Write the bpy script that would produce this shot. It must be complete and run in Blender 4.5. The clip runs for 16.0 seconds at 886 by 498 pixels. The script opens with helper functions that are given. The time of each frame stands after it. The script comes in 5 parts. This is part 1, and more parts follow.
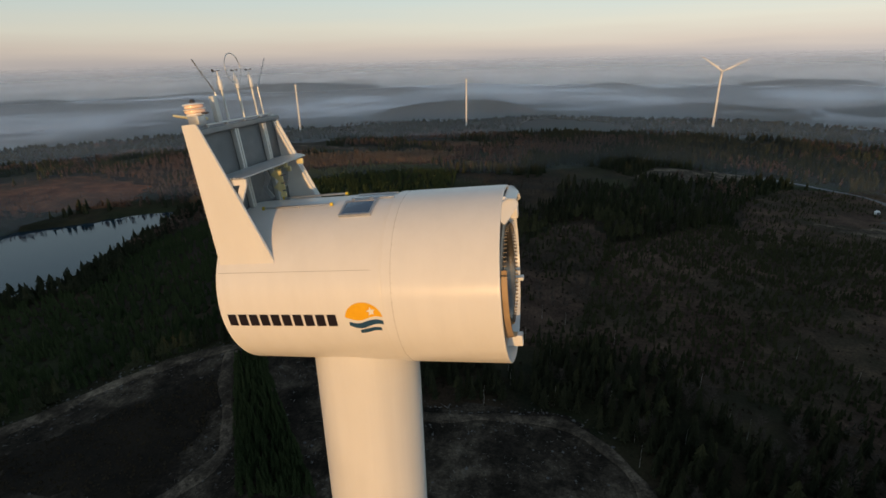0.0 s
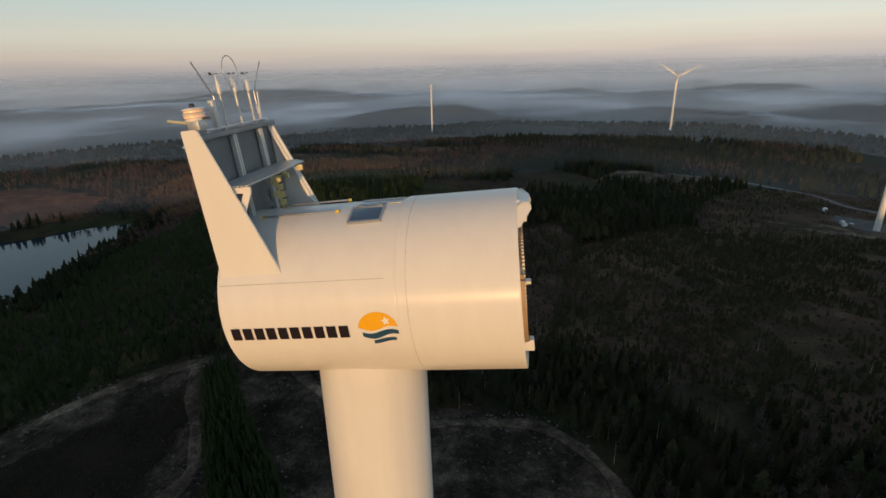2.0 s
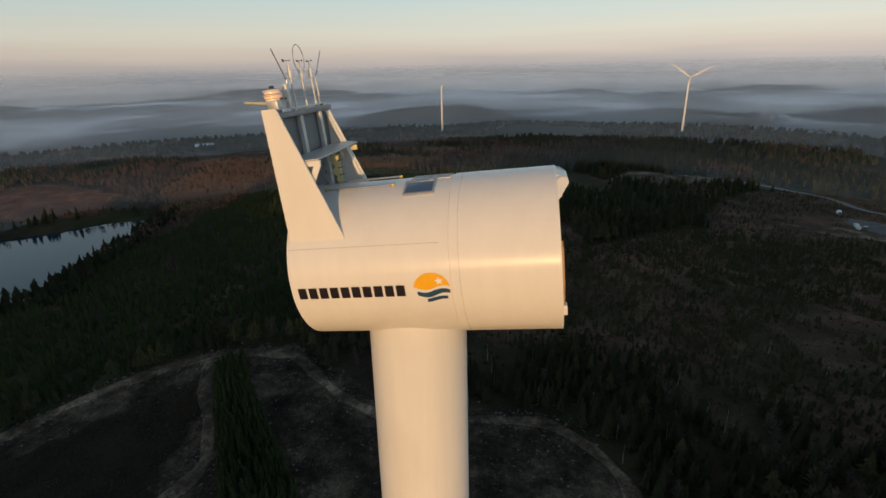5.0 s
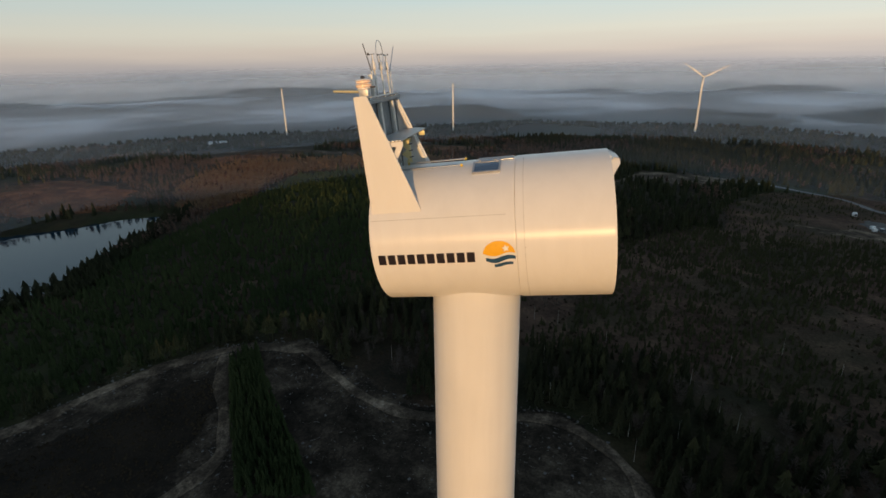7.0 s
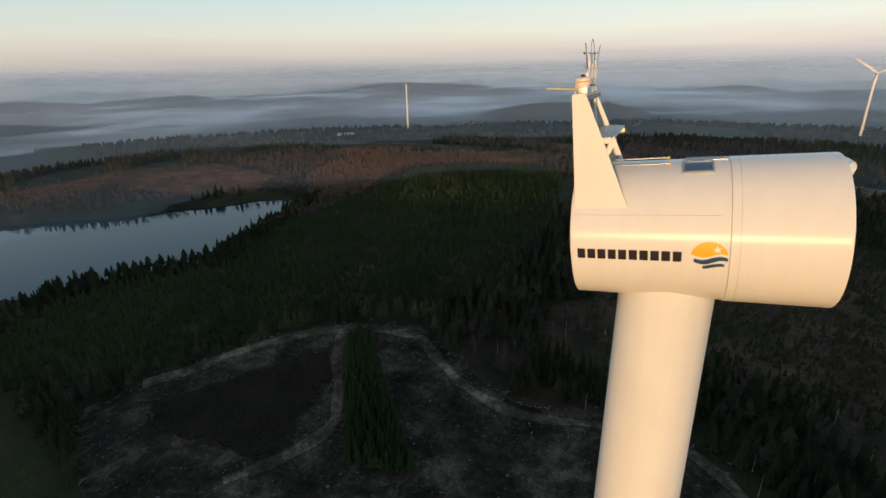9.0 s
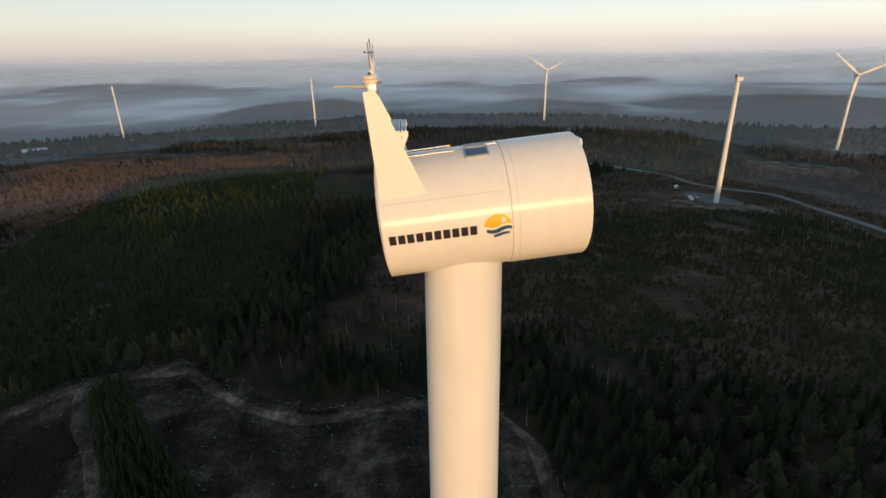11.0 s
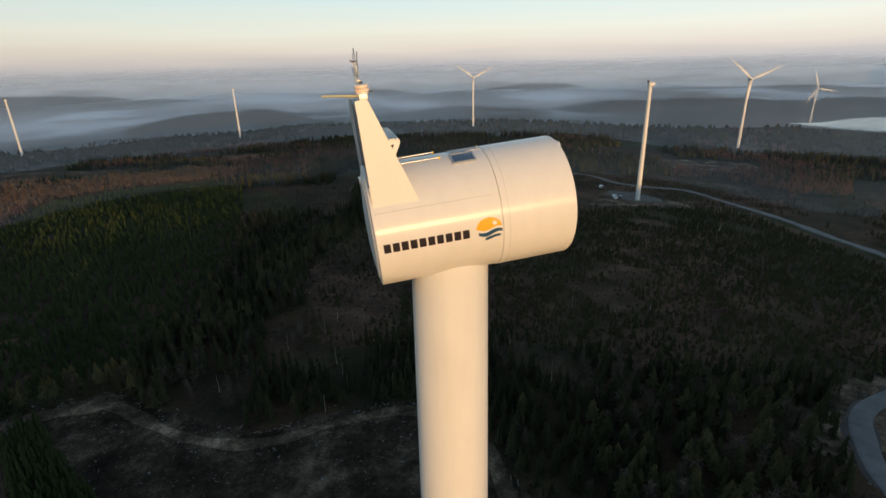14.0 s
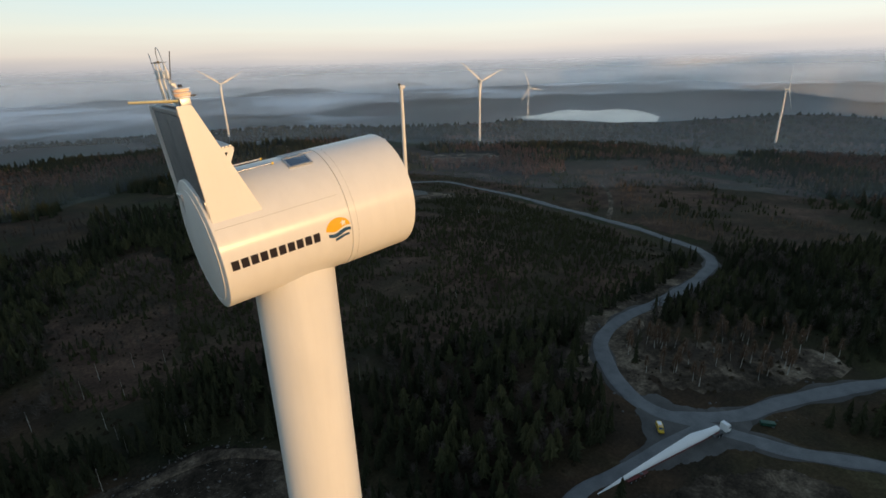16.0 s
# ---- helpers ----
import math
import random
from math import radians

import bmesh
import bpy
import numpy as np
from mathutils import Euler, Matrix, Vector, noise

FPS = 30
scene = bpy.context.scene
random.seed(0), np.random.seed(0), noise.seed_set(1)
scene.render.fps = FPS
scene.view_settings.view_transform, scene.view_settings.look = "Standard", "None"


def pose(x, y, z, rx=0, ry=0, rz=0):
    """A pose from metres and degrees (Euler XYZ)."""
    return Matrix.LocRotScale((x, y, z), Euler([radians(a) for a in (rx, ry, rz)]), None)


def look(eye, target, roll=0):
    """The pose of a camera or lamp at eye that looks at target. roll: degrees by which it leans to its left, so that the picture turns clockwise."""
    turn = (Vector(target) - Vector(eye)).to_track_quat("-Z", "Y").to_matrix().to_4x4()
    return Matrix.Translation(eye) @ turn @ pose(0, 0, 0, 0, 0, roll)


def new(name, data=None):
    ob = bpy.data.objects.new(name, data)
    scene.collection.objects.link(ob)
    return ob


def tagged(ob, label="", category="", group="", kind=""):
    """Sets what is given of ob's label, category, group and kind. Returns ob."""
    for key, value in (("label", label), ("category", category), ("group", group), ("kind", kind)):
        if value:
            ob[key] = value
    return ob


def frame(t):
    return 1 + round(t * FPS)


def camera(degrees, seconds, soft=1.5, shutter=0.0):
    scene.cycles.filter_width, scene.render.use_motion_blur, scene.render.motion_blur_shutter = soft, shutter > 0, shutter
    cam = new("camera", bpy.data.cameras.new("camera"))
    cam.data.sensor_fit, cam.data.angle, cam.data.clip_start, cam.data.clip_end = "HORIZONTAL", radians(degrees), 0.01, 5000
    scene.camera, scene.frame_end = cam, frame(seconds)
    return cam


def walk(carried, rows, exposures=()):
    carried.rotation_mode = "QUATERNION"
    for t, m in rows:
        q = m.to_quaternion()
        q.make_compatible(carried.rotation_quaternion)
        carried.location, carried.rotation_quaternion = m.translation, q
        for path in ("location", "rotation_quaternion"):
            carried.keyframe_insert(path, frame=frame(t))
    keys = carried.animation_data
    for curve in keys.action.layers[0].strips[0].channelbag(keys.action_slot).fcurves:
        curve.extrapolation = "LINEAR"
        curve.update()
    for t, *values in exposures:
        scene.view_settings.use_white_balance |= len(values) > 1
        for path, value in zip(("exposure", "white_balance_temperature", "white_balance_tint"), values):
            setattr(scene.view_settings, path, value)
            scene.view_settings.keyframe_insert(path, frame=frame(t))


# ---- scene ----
cam = camera(83.2, 16.0, soft=1.6)
walk(cam, [
    (0.0, pose(5.20, -10.98, 105.32, 69.39, 1.27, 14.71)),
    (0.5, pose(4.89, -11.01, 105.31, 69.44, 1.40, 10.36)),
    (1.0, pose(4.66, -11.02, 105.32, 69.68, 1.42, 10.51)),
    (1.5, pose(4.42, -10.99, 105.30, 69.77, 1.49, 10.70)),
    (2.0, pose(4.18, -10.97, 105.26, 69.92, 1.42, 10.82)),
    (2.5, pose(3.93, -10.93, 105.20, 69.84, 1.39, 10.87)),
    (3.0, pose(3.70, -10.94, 105.19, 70.12, 1.48, 11.03)),
    (3.5, pose(3.62, -11.17, 105.17, 69.97, 1.48, 11.20)),
    (4.0, pose(3.60, -11.55, 105.14, 69.96, 1.44, 11.35)),
    (6.5, pose(2.92, -14.22, 104.85, 69.90, 0.86, 12.67)),
    (7.0, pose(2.42, -14.66, 104.88, 69.89, 1.05, 13.12)),
    (7.5, pose(1.87, -15.11, 104.93, 69.90, 1.02, 16.28)),
    (8.0, pose(1.26, -15.57, 104.98, 69.86, 1.11, 19.10)),
    (8.2, pose(1.01, -15.74, 105.00, 69.87, 1.21, 23.26)),
    (8.6, pose(0.56, -16.02, 105.01, 69.80, 1.22, 26.20)),
    (9.3, pose(-0.16, -16.42, 105.02, 69.60, 1.18, 25.80)),
    (9.9, pose(-0.68, -16.62, 105.03, 69.42, 1.08, 19.80)),
    (10.3, pose(-0.97, -16.72, 105.03, 69.28, 1.00, 13.38)),
    (10.5, pose(-1.09, -16.76, 105.03, 69.20, 1.12, 10.12)),
    (11.0, pose(-1.26, -16.86, 105.04, 69.00, 1.01, -2.20)),
    (11.5, pose(-1.39, -16.91, 105.07, 69.15, 1.36, -7.41)),
    (12.0, pose(-1.51, -16.93, 105.06, 69.44, 1.40, -6.19)),
    (12.5, pose(-1.77, -16.92, 105.07, 69.65, 1.54, -6.35)),
    (13.0, pose(-2.14, -16.88, 105.08, 69.74, 1.53, -5.96)),
    (13.5, pose(-2.59, -16.88, 105.09, 69.71, 1.47, -5.50)),
    (14.0, pose(-3.09, -16.88, 105.09, 69.66, 1.34, -10.10)),
    (14.5, pose(-3.66, -16.88, 105.09, 69.58, 1.20, -16.55)),
    (15.0, pose(-4.23, -16.82, 105.10, 69.31, 1.17, -28.17)),
    (15.5, pose(-4.78, -16.67, 105.05, 69.35, 1.48, -33.94)),
    (16.0, pose(-5.34, -16.46, 105.03, 69.50, 1.52, -36.48)),
], exposures=[(0.0, 0.06, 6720, 13), (3.0, 0.0, 6720, 13), (7.0, 0.03, 6680, 13), (8.2, 0.17, 6580, 12), (10.5, 0.50, 6480, 11), (11.0, 0.36, 6540, 12), (11.6, 0.28, 6560, 12), (14.5, 0.27, 6480, 11),
              (16.0, 0.30, 6440, 11)])

# ---- sky and sun: a low sun behind the camera ----
SUN_EL, SUN_AZ = 3.0, 173.0
world = bpy.data.worlds.new("dawn_sky")
scene.world = world
world.use_nodes = True
wn, wl = world.node_tree.nodes, world.node_tree.links
wn.clear()
w_out, w_bg = wn.new("ShaderNodeOutputWorld"), wn.new("ShaderNodeBackground")
w_sky = wn.new("ShaderNodeTexSky")
w_sky.sky_type, w_sky.sun_disc = "NISHITA", False
w_sky.sun_elevation, w_sky.sun_rotation = radians(SUN_EL), radians(SUN_AZ)
w_tc, w_sep = wn.new("ShaderNodeTexCoord"), wn.new("ShaderNodeSeparateXYZ")
w_map, w_ramp = wn.new("ShaderNodeMapRange"), wn.new("ShaderNodeValToRGB")
w_map.inputs["From Min"].default_value, w_map.inputs["From Max"].default_value = -0.1, 0.9
wl.new(w_tc.outputs["Generated"], w_sep.inputs[0])
# thin streaks of high cloud
w_scale, w_noise, w_add = wn.new("ShaderNodeMapping"), wn.new("ShaderNodeTexNoise"), wn.new("ShaderNodeMath")
w_scale.inputs["Scale"].default_value = (2.0, 2.0, 30.0)
w_scale.inputs["Rotation"].default_value = (0.03, 0.02, 0)
w_noise.inputs["Scale"].default_value, w_noise.inputs["Detail"].default_value = 1.6, 5.0
w_add.operation, w_add.inputs[1].default_value = "MULTIPLY_ADD", 0.03
wl.new(w_tc.outputs["Generated"], w_scale.inputs[0])
wl.new(w_scale.outputs[0], w_noise.inputs["Vector"])
w_off = wn.new("ShaderNodeMath")
w_off.operation, w_off.inputs[1].default_value = "SUBTRACT", 0.5
wl.new(w_noise.outputs["Fac"], w_off.inputs[0])
wl.new(w_off.outputs[0], w_add.inputs[0])
wl.new(w_sep.outputs["Z"], w_add.inputs[2])
wl.new(w_add.outputs[0], w_map.inputs["Value"])
wl.new(w_map.outputs[0], w_ramp.inputs[0])
SKY = [(-0.05, (.22, .23, .25)), (-0.02, (.27, .28, .30)), (0.0, (.35, .35, .365)), (.026, (.515, .48, .44)),
       (.058, (.565, .58, .525)), (.11, (.455, .565, .58)), (.30, (.26, .38, .46)), (.75, (.085, .13, .19))]
while len(w_ramp.color_ramp.elements) < len(SKY):
    w_ramp.color_ramp.elements.new(0.5)
for e, (z, c) in zip(w_ramp.color_ramp.elements, SKY):
    e.position, e.color = z + 0.1, (*c, 1)
w_mix = wn.new("ShaderNodeMix")
w_mix.data_type, w_mix.blend_type = "RGBA", "ADD"
w_mix.inputs["Factor"].default_value = 0.025
# the sky is brighter towards the east
w_side, w_gain = wn.new("ShaderNodeMath"), wn.new("ShaderNodeMix")
w_side.operation, w_side.inputs[1].default_value, w_side.inputs[2].default_value = "MULTIPLY_ADD", 0.16, 1.0
wl.new(w_sep.outputs["X"], w_side.inputs[0])
w_gain.data_type, w_gain.blend_type = "RGBA", "MULTIPLY"
w_gain.inputs["Factor"].default_value = 1.0
wl.new(w_ramp.outputs["Color"], w_gain.inputs["A"])
wl.new(w_side.outputs[0], w_gain.inputs["B"])
wl.new(w_gain.outputs["Result"], w_mix.inputs["A"])
wl.new(w_sky.outputs["Color"], w_mix.inputs["B"])
wl.new(w_mix.outputs["Result"], w_bg.inputs["Color"])
w_bg.inputs["Strength"].default_value = 1.1
wl.new(w_bg.outputs[0], w_out.inputs[0])

sun_data = bpy.data.lights.new("sun", "SUN")
sun_data.energy, sun_data.angle, sun_data.color = 2.6, radians(0.7), (1.0, 0.585, 0.235)
sun = new("sun", sun_data)
_a, _e = radians(SUN_AZ), radians(SUN_EL)
SUN_WAY = Vector((math.sin(_a) * math.cos(_e), math.cos(_a) * math.cos(_e), math.sin(_e)))
sun.matrix_basis = look(SUN_WAY * 300, (0, 0, 0))


# ---- materials ----
def nodes_of(name):
    m = bpy.data.materials.new(name)
    m.use_nodes = True
    n, l = m.node_tree.nodes, m.node_tree.links
    return m, n, l, n["Principled BSDF"]


def noise_node(n, l, scale, detail=4.0, rough=0.55, vec=None):
    t = n.new("ShaderNodeTexNoise")
    t.inputs["Scale"].default_value, t.inputs["Detail"].default_value, t.inputs["Roughness"].default_value = scale, detail, rough
    if vec is not None:
        l.new(vec, t.inputs["Vector"])
    return t.outputs["Fac"]


def ramp_node(n, l, fac, stops):
    r = n.new("ShaderNodeValToRGB")
    while len(r.color_ramp.elements) < len(stops):
        r.color_ramp.elements.new(0.5)
    for e, (p, c) in zip(r.color_ramp.elements, stops):
        e.position, e.color = p, (*c, 1)
    l.new(fac, r.inputs[0])
    return r.outputs["Color"]


def mix_node(n, l, fac, a, b, blend="MIX"):
    m = n.new("ShaderNodeMix")
    m.data_type, m.blend_type = "RGBA", blend
    for sock, v in (("Factor", fac), ("A", a), ("B", b)):
        if isinstance(v, (int, float)):
            m.inputs[sock].default_value = v
        elif isinstance(v, tuple):
            m.inputs[sock].default_value = (*v, 1)
        else:
            l.new(v, m.inputs[sock])
    return m.outputs["Result"]


def bump_node(n, l, height, strength, distance, bsdf):
    b = n.new("ShaderNodeBump")
    b.inputs["Strength"].default_value, b.inputs["Distance"].default_value = strength, distance
    l.new(height, b.inputs["Height"])
    l.new(b.outputs[0], bsdf.inputs["Normal"])


def surface(name, lo, hi, rough=0.6, metal=0.0, grain=40.0, patch=2.0, bump=0.1, depth=0.004, coat=0.0):
    """A surface whose colour wanders between lo and hi at two scales."""
    m, n, l, b = nodes_of(name)
    pos = n.new("ShaderNodeTexCoord").outputs["Object"]
    big, small = noise_node(n, l, patch, 3, vec=pos), noise_node(n, l, grain, 5, vec=pos)
    base = ramp_node(n, l, big, [(.3, lo), (.7, hi)])
    col = mix_node(n, l, 0.35, base, ramp_node(n, l, small, [(.3, lo), (.7, hi)]))
    l.new(col, b.inputs["Base Color"])
    b.inputs["Metallic"].default_value = metal
    rr = n.new("ShaderNodeMapRange")
    rr.inputs["To Min"].default_value, rr.inputs["To Max"].default_value = max(rough - .08, .02), min(rough + .08, 1)
    l.new(small, rr.inputs["Value"])
    l.new(rr.outputs[0], b.inputs["Roughness"])
    if coat:
        b.inputs["Coat Weight"].default_value, b.inputs["Coat Roughness"].default_value = coat, 0.12
    if bump:
        bump_node(n, l, small, bump, depth, b)
    return m


def paint(name, base, rough=0.20, streak=0.035):
    """Weathered gloss paint on steel or glass fibre: faint streaks, dirt specks and a soft waviness."""
    m, n, l, b = nodes_of(name)
    pos = n.new("ShaderNodeTexCoord").outputs["Object"]
    mp = n.new("ShaderNodeMapping")
    mp.inputs["Scale"].default_value = (1.6, 1.6, 0.12)
    l.new(pos, mp.inputs[0])
    run = noise_node(n, l, 1.5, 6, 0.65, mp.outputs[0])
    cloud = noise_node(n, l, 0.5, 4, vec=pos)
    speck = noise_node(n, l, 28, 3, 0.7, pos)
    dirty = tuple(c * (1 - streak * 1.6) for c in base)
    col = mix_node(n, l, 0.5, ramp_node(n, l, run, [(.38, dirty), (.6, base)]), ramp_node(n, l, cloud, [(.3, dirty), (.62, base)]))
    spot = ramp_node(n, l, speck, [(.69, (0, 0, 0)), (.78, (1, 1, 1))])
    col = mix_node(n, l, spot, col, tuple(c * 0.78 for c in base))
    l.new(col, b.inputs["Base Color"])
    rr = n.new("ShaderNodeMapRange")
    rr.inputs["To Min"].default_value, rr.inputs["To Max"].default_value = rough - .04, rough + .08
    l.new(cloud, rr.inputs["Value"])
    l.new(rr.outputs[0], b.inputs["Roughness"])
    bump_node(n, l, noise_node(n, l, 1.1, 2, vec=pos), 0.02, 0.02, b)
    return m


M_SHELL = paint("turbine_paint", (.80, .79, .76), 0.28)
_n, _l = M_SHELL.node_tree.nodes, M_SHELL.node_tree.links
_t = _n.new("ShaderNodeTangent")
_t.direction_type, _t.axis = "RADIAL", "X"
_n["Principled BSDF"].inputs["Anisotropic"].default_value = 0.74
_n["Principled BSDF"].inputs["Specular IOR Level"].default_value = 0.34
_n["Principled BSDF"].inputs["Anisotropic Rotation"].default_value = 0.25
_l.new(_t.outputs[0], _n["Principled BSDF"].inputs["Tangent"])
M_FIN = paint("fin_paint", (.80, .79, .76), 0.42, 0.03)
M_TOWER = paint("tower_paint", (.79, .78, .75), 0.36, 0.05)
M_FAR = surface("far_turbine_paint", (.70, .69, .67), (.80, .79, .77), 0.45, grain=3, patch=.2, bump=0)
M_GALV = surface("galvanised_steel", (.42, .44, .46), (.58, .60, .62), 0.42, 0.75, 60, 6, 0.08)
# steel with the low sun's yellow glint put into its base colour
M_GLINT_STEEL = surface("sun_glint_steel", (.74, .64, .30), (.82, .72, .40), 0.34, 0.1, 40, 5, 0.05)
M_UPRIGHT = surface("pale_steel", (.52, .53, .52), (.66, .66, .63), 0.4, 0.25, 40, 5, 0.05)
M_BEAM = surface("beam_steel", (.20, .21, .22), (.30, .31, .32), 0.5, 0.35, 40, 5, 0.08)
M_BRIGHT = surface("bright_tube", (.50, .51, .52), (.60, .61, .62), 0.32, 0.8, 50, 8, 0.03)
M_DARK = surface("dark_frame", (.10, .105, .11), (.16, .165, .17), 0.5, 0.3, 50, 5, 0.1)
M_GASKET = surface("seam_sealant", (.30, .29, .27), (.40, .39, .36), 0.7, 0, 60, 8, 0.1)
M_YELLOW = surface("yellow_cap", (.72, .50, .03), (.80, .56, .05), 0.4, 0, 50, 8, 0.05)
M_BLACK = surface("black_plastic", (.02, .02, .022), (.035, .035, .04), 0.45, 0, 60, 8, 0.05)
M_MARK = surface("mark_black", (.012, .010, .016), (.022, .018, .026), 0.35, 0, 60, 8, 0.0)
M_ORANGE = surface("mark_orange", (.86, .42, .015), (.92, .48, .02), 0.35, 0, 60, 8, 0.0)
M_BLUE = surface("mark_blue", (.018, .065, .13), (.025, .085, .16), 0.35, 0, 60, 8, 0.0)
M_WHITE = surface("mark_white", (.80, .79, .77), (.84, .83, .81), 0.35, 0, 60, 8, 0.0)
M_GREASE = surface("bearing_steel", (.16, .14, .12), (.30, .27, .23), 0.35, 0.8, 30, 4, 0.15)
M_RUST = surface("primer_cover", (.36, .24, .13), (.46, .32, .18), 0.6, 0.1, 30, 4, 0.15)
M_ROCK = surface("granite", (.075, .070, .066), (.15, .14, .13), 0.9, 0, 6, .8, 0.5, .05)
M_TRUCK = surface("truck_white", (.78, .79, .80), (.85, .86, .87), 0.3, 0, 10, 2, 0.02)
M_RED = surface("trailer_red", (.10, .018, .016), (.16, .026, .022), 0.45, 0.1, 20, 2, 0.05)
M_VAN = surface("van_yellow", (.72, .46, .03), (.80, .52, .04), 0.3, 0, 10, 2, 0.02)
M_GREEN = surface("container_green", (.012, .055, .035), (.02, .08, .05), 0.45, 0.1, 12, 2, 0.05)
M_TYRE = surface("rubber", (.015, .015, .015), (.03, .03, .03), 0.85, 0, 30, 5, 0.2)
M_BIRCH = surface("birch_bark", (.38, .34, .29), (.70, .66, .60), 0.7, 0, 9, 3, 0.2, .01)


def glass(name, tint, rough=0.06):
    m, n, l, b = nodes_of(name)
    b.inputs["Base Color"].default_value = (*tint, 1)
    b.inputs["Roughness"].default_value, b.inputs["Coat Weight"].default_value = rough, 1.0
    b.inputs["Specular IOR Level"].default_value = 0.9
    return m


M_PANE = glass("skylight_pane", (.05, .09, .16), .08)
M_WINDOW = glass("vehicle_glass", (.02, .025, .03))


def mesh_screen():
    """Fine grey fin pack of the cooler."""
    m, n, l, b = nodes_of("cooler_core")
    pos = n.new("ShaderNodeTexCoord").outputs["Object"]
    w = n.new("ShaderNodeTexWave")
    w.wave_type, w.bands_direction = "BANDS", "Y"
    w.inputs["Scale"].default_value, w.inputs["Distortion"].default_value = 14, 0.3
    l.new(pos, w.inputs["Vector"])
    stain = noise_node(n, l, 2.2, 5, vec=pos)
    col = mix_node(n, l, 0.5, ramp_node(n, l, w.outputs["Fac"], [(.2, (.13, .14, .15)), (.8, (.22, .23, .24))]),
                   ramp_node(n, l, stain, [(.3, (.13, .14, .15)), (.7, (.25, .26, .27))]))
    l.new(col, b.inputs["Base Color"])
    b.inputs["Roughness"].default_value, b.inputs["Metallic"].default_value = 0.5, 0.4
    bump_node(n, l, w.outputs["Fac"], 0.5, 0.01, b)
    return m


M_CORE = mesh_screen()


def lamp_glass():
    m, n, l, b = nodes_of("beacon_light")
    b.inputs["Base Color"].default_value = (.80, .70, .58, 1)
    b.inputs["Roughness"].default_value = 0.15
    b.inputs["Emission Color"].default_value = (1.0, 0.30, 0.06, 1)
    b.inputs["Emission Strength"].default_value = 0.2
    return m


M_LAMP = lamp_glass()


def ground_material():
    m, n, l, b = nodes_of("heath_ground")
    pos = n.new("ShaderNodeTexCoord").outputs["Object"]
    wide, mid, fine = noise_node(n, l, .0055, 5, .6, pos), noise_node(n, l, .035, 6, .65, pos), noise_node(n, l, .9, 6, .7, pos)
    litter = ramp_node(n, l, mid, [(.30, (.022, .020, .014)), (.5, (.045, .032, .022)), (.64, (.075, .048, .030)), (.8, (.15, .115, .075))])
    moss = ramp_node(n, l, mid, [(.3, (.020, .026, .012)), (.7, (.05, .052, .022))])
    col = mix_node(n, l, ramp_node(n, l, wide, [(.44, (0, 0, 0)), (.58, (1, 1, 1))]), litter, moss)
    col = mix_node(n, l, 0.75, col, ramp_node(n, l, fine, [(.25, (.35, .35, .35)), (.75, (1.6, 1.55, 1.45))]), "MULTIPLY")
    l.new(col, b.inputs["Base Color"])
    b.inputs["Roughness"].default_value, b.inputs["Specular IOR Level"].default_value = 0.95, 0.1
    bump_node(n, l, fine, 0.8, 0.35, b)
    return m


def dark_heath_material():
    m, n, l, b = nodes_of("dark_heather")
    pos = n.new("ShaderNodeTexCoord").outputs["Object"]
    mid, fine = noise_node(n, l, .08, 5, .65, pos), noise_node(n, l, 1.1, 6, .7, pos)
    col = ramp_node(n, l, mid, [(.3, (.012, .010, .008)), (.7, (.032, .024, .017))])
    col = mix_node(n, l, 0.8, col, ramp_node(n, l, fine, [(.3, (.4, .4, .4)), (.7, (1.6, 1.5, 1.4))]), "MULTIPLY")
    l.new(col, b.inputs["Base Color"])
    b.inputs["Roughness"].default_value, b.inputs["Specular IOR Level"].default_value = 0.95, 0.1
    bump_node(n, l, fine, 0.8, 0.3, b)
    return m


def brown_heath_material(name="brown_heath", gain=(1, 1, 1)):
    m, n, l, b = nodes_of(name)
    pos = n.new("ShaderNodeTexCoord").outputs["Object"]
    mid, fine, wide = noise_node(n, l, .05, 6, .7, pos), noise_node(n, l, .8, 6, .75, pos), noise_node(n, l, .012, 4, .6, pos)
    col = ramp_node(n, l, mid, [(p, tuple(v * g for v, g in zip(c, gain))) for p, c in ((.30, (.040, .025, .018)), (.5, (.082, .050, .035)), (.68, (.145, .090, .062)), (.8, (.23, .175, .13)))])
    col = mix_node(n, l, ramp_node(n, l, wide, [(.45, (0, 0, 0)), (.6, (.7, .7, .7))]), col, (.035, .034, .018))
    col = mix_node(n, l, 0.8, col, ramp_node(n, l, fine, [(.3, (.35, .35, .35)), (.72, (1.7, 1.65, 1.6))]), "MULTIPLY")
    l.new(col, b.inputs["Base Color"])
    b.inputs["Roughness"].default_value, b.inputs["Specular IOR Level"].default_value = 0.95, 0.1
    bump_node(n, l, fine, 0.8, 0.4, b)
    return m


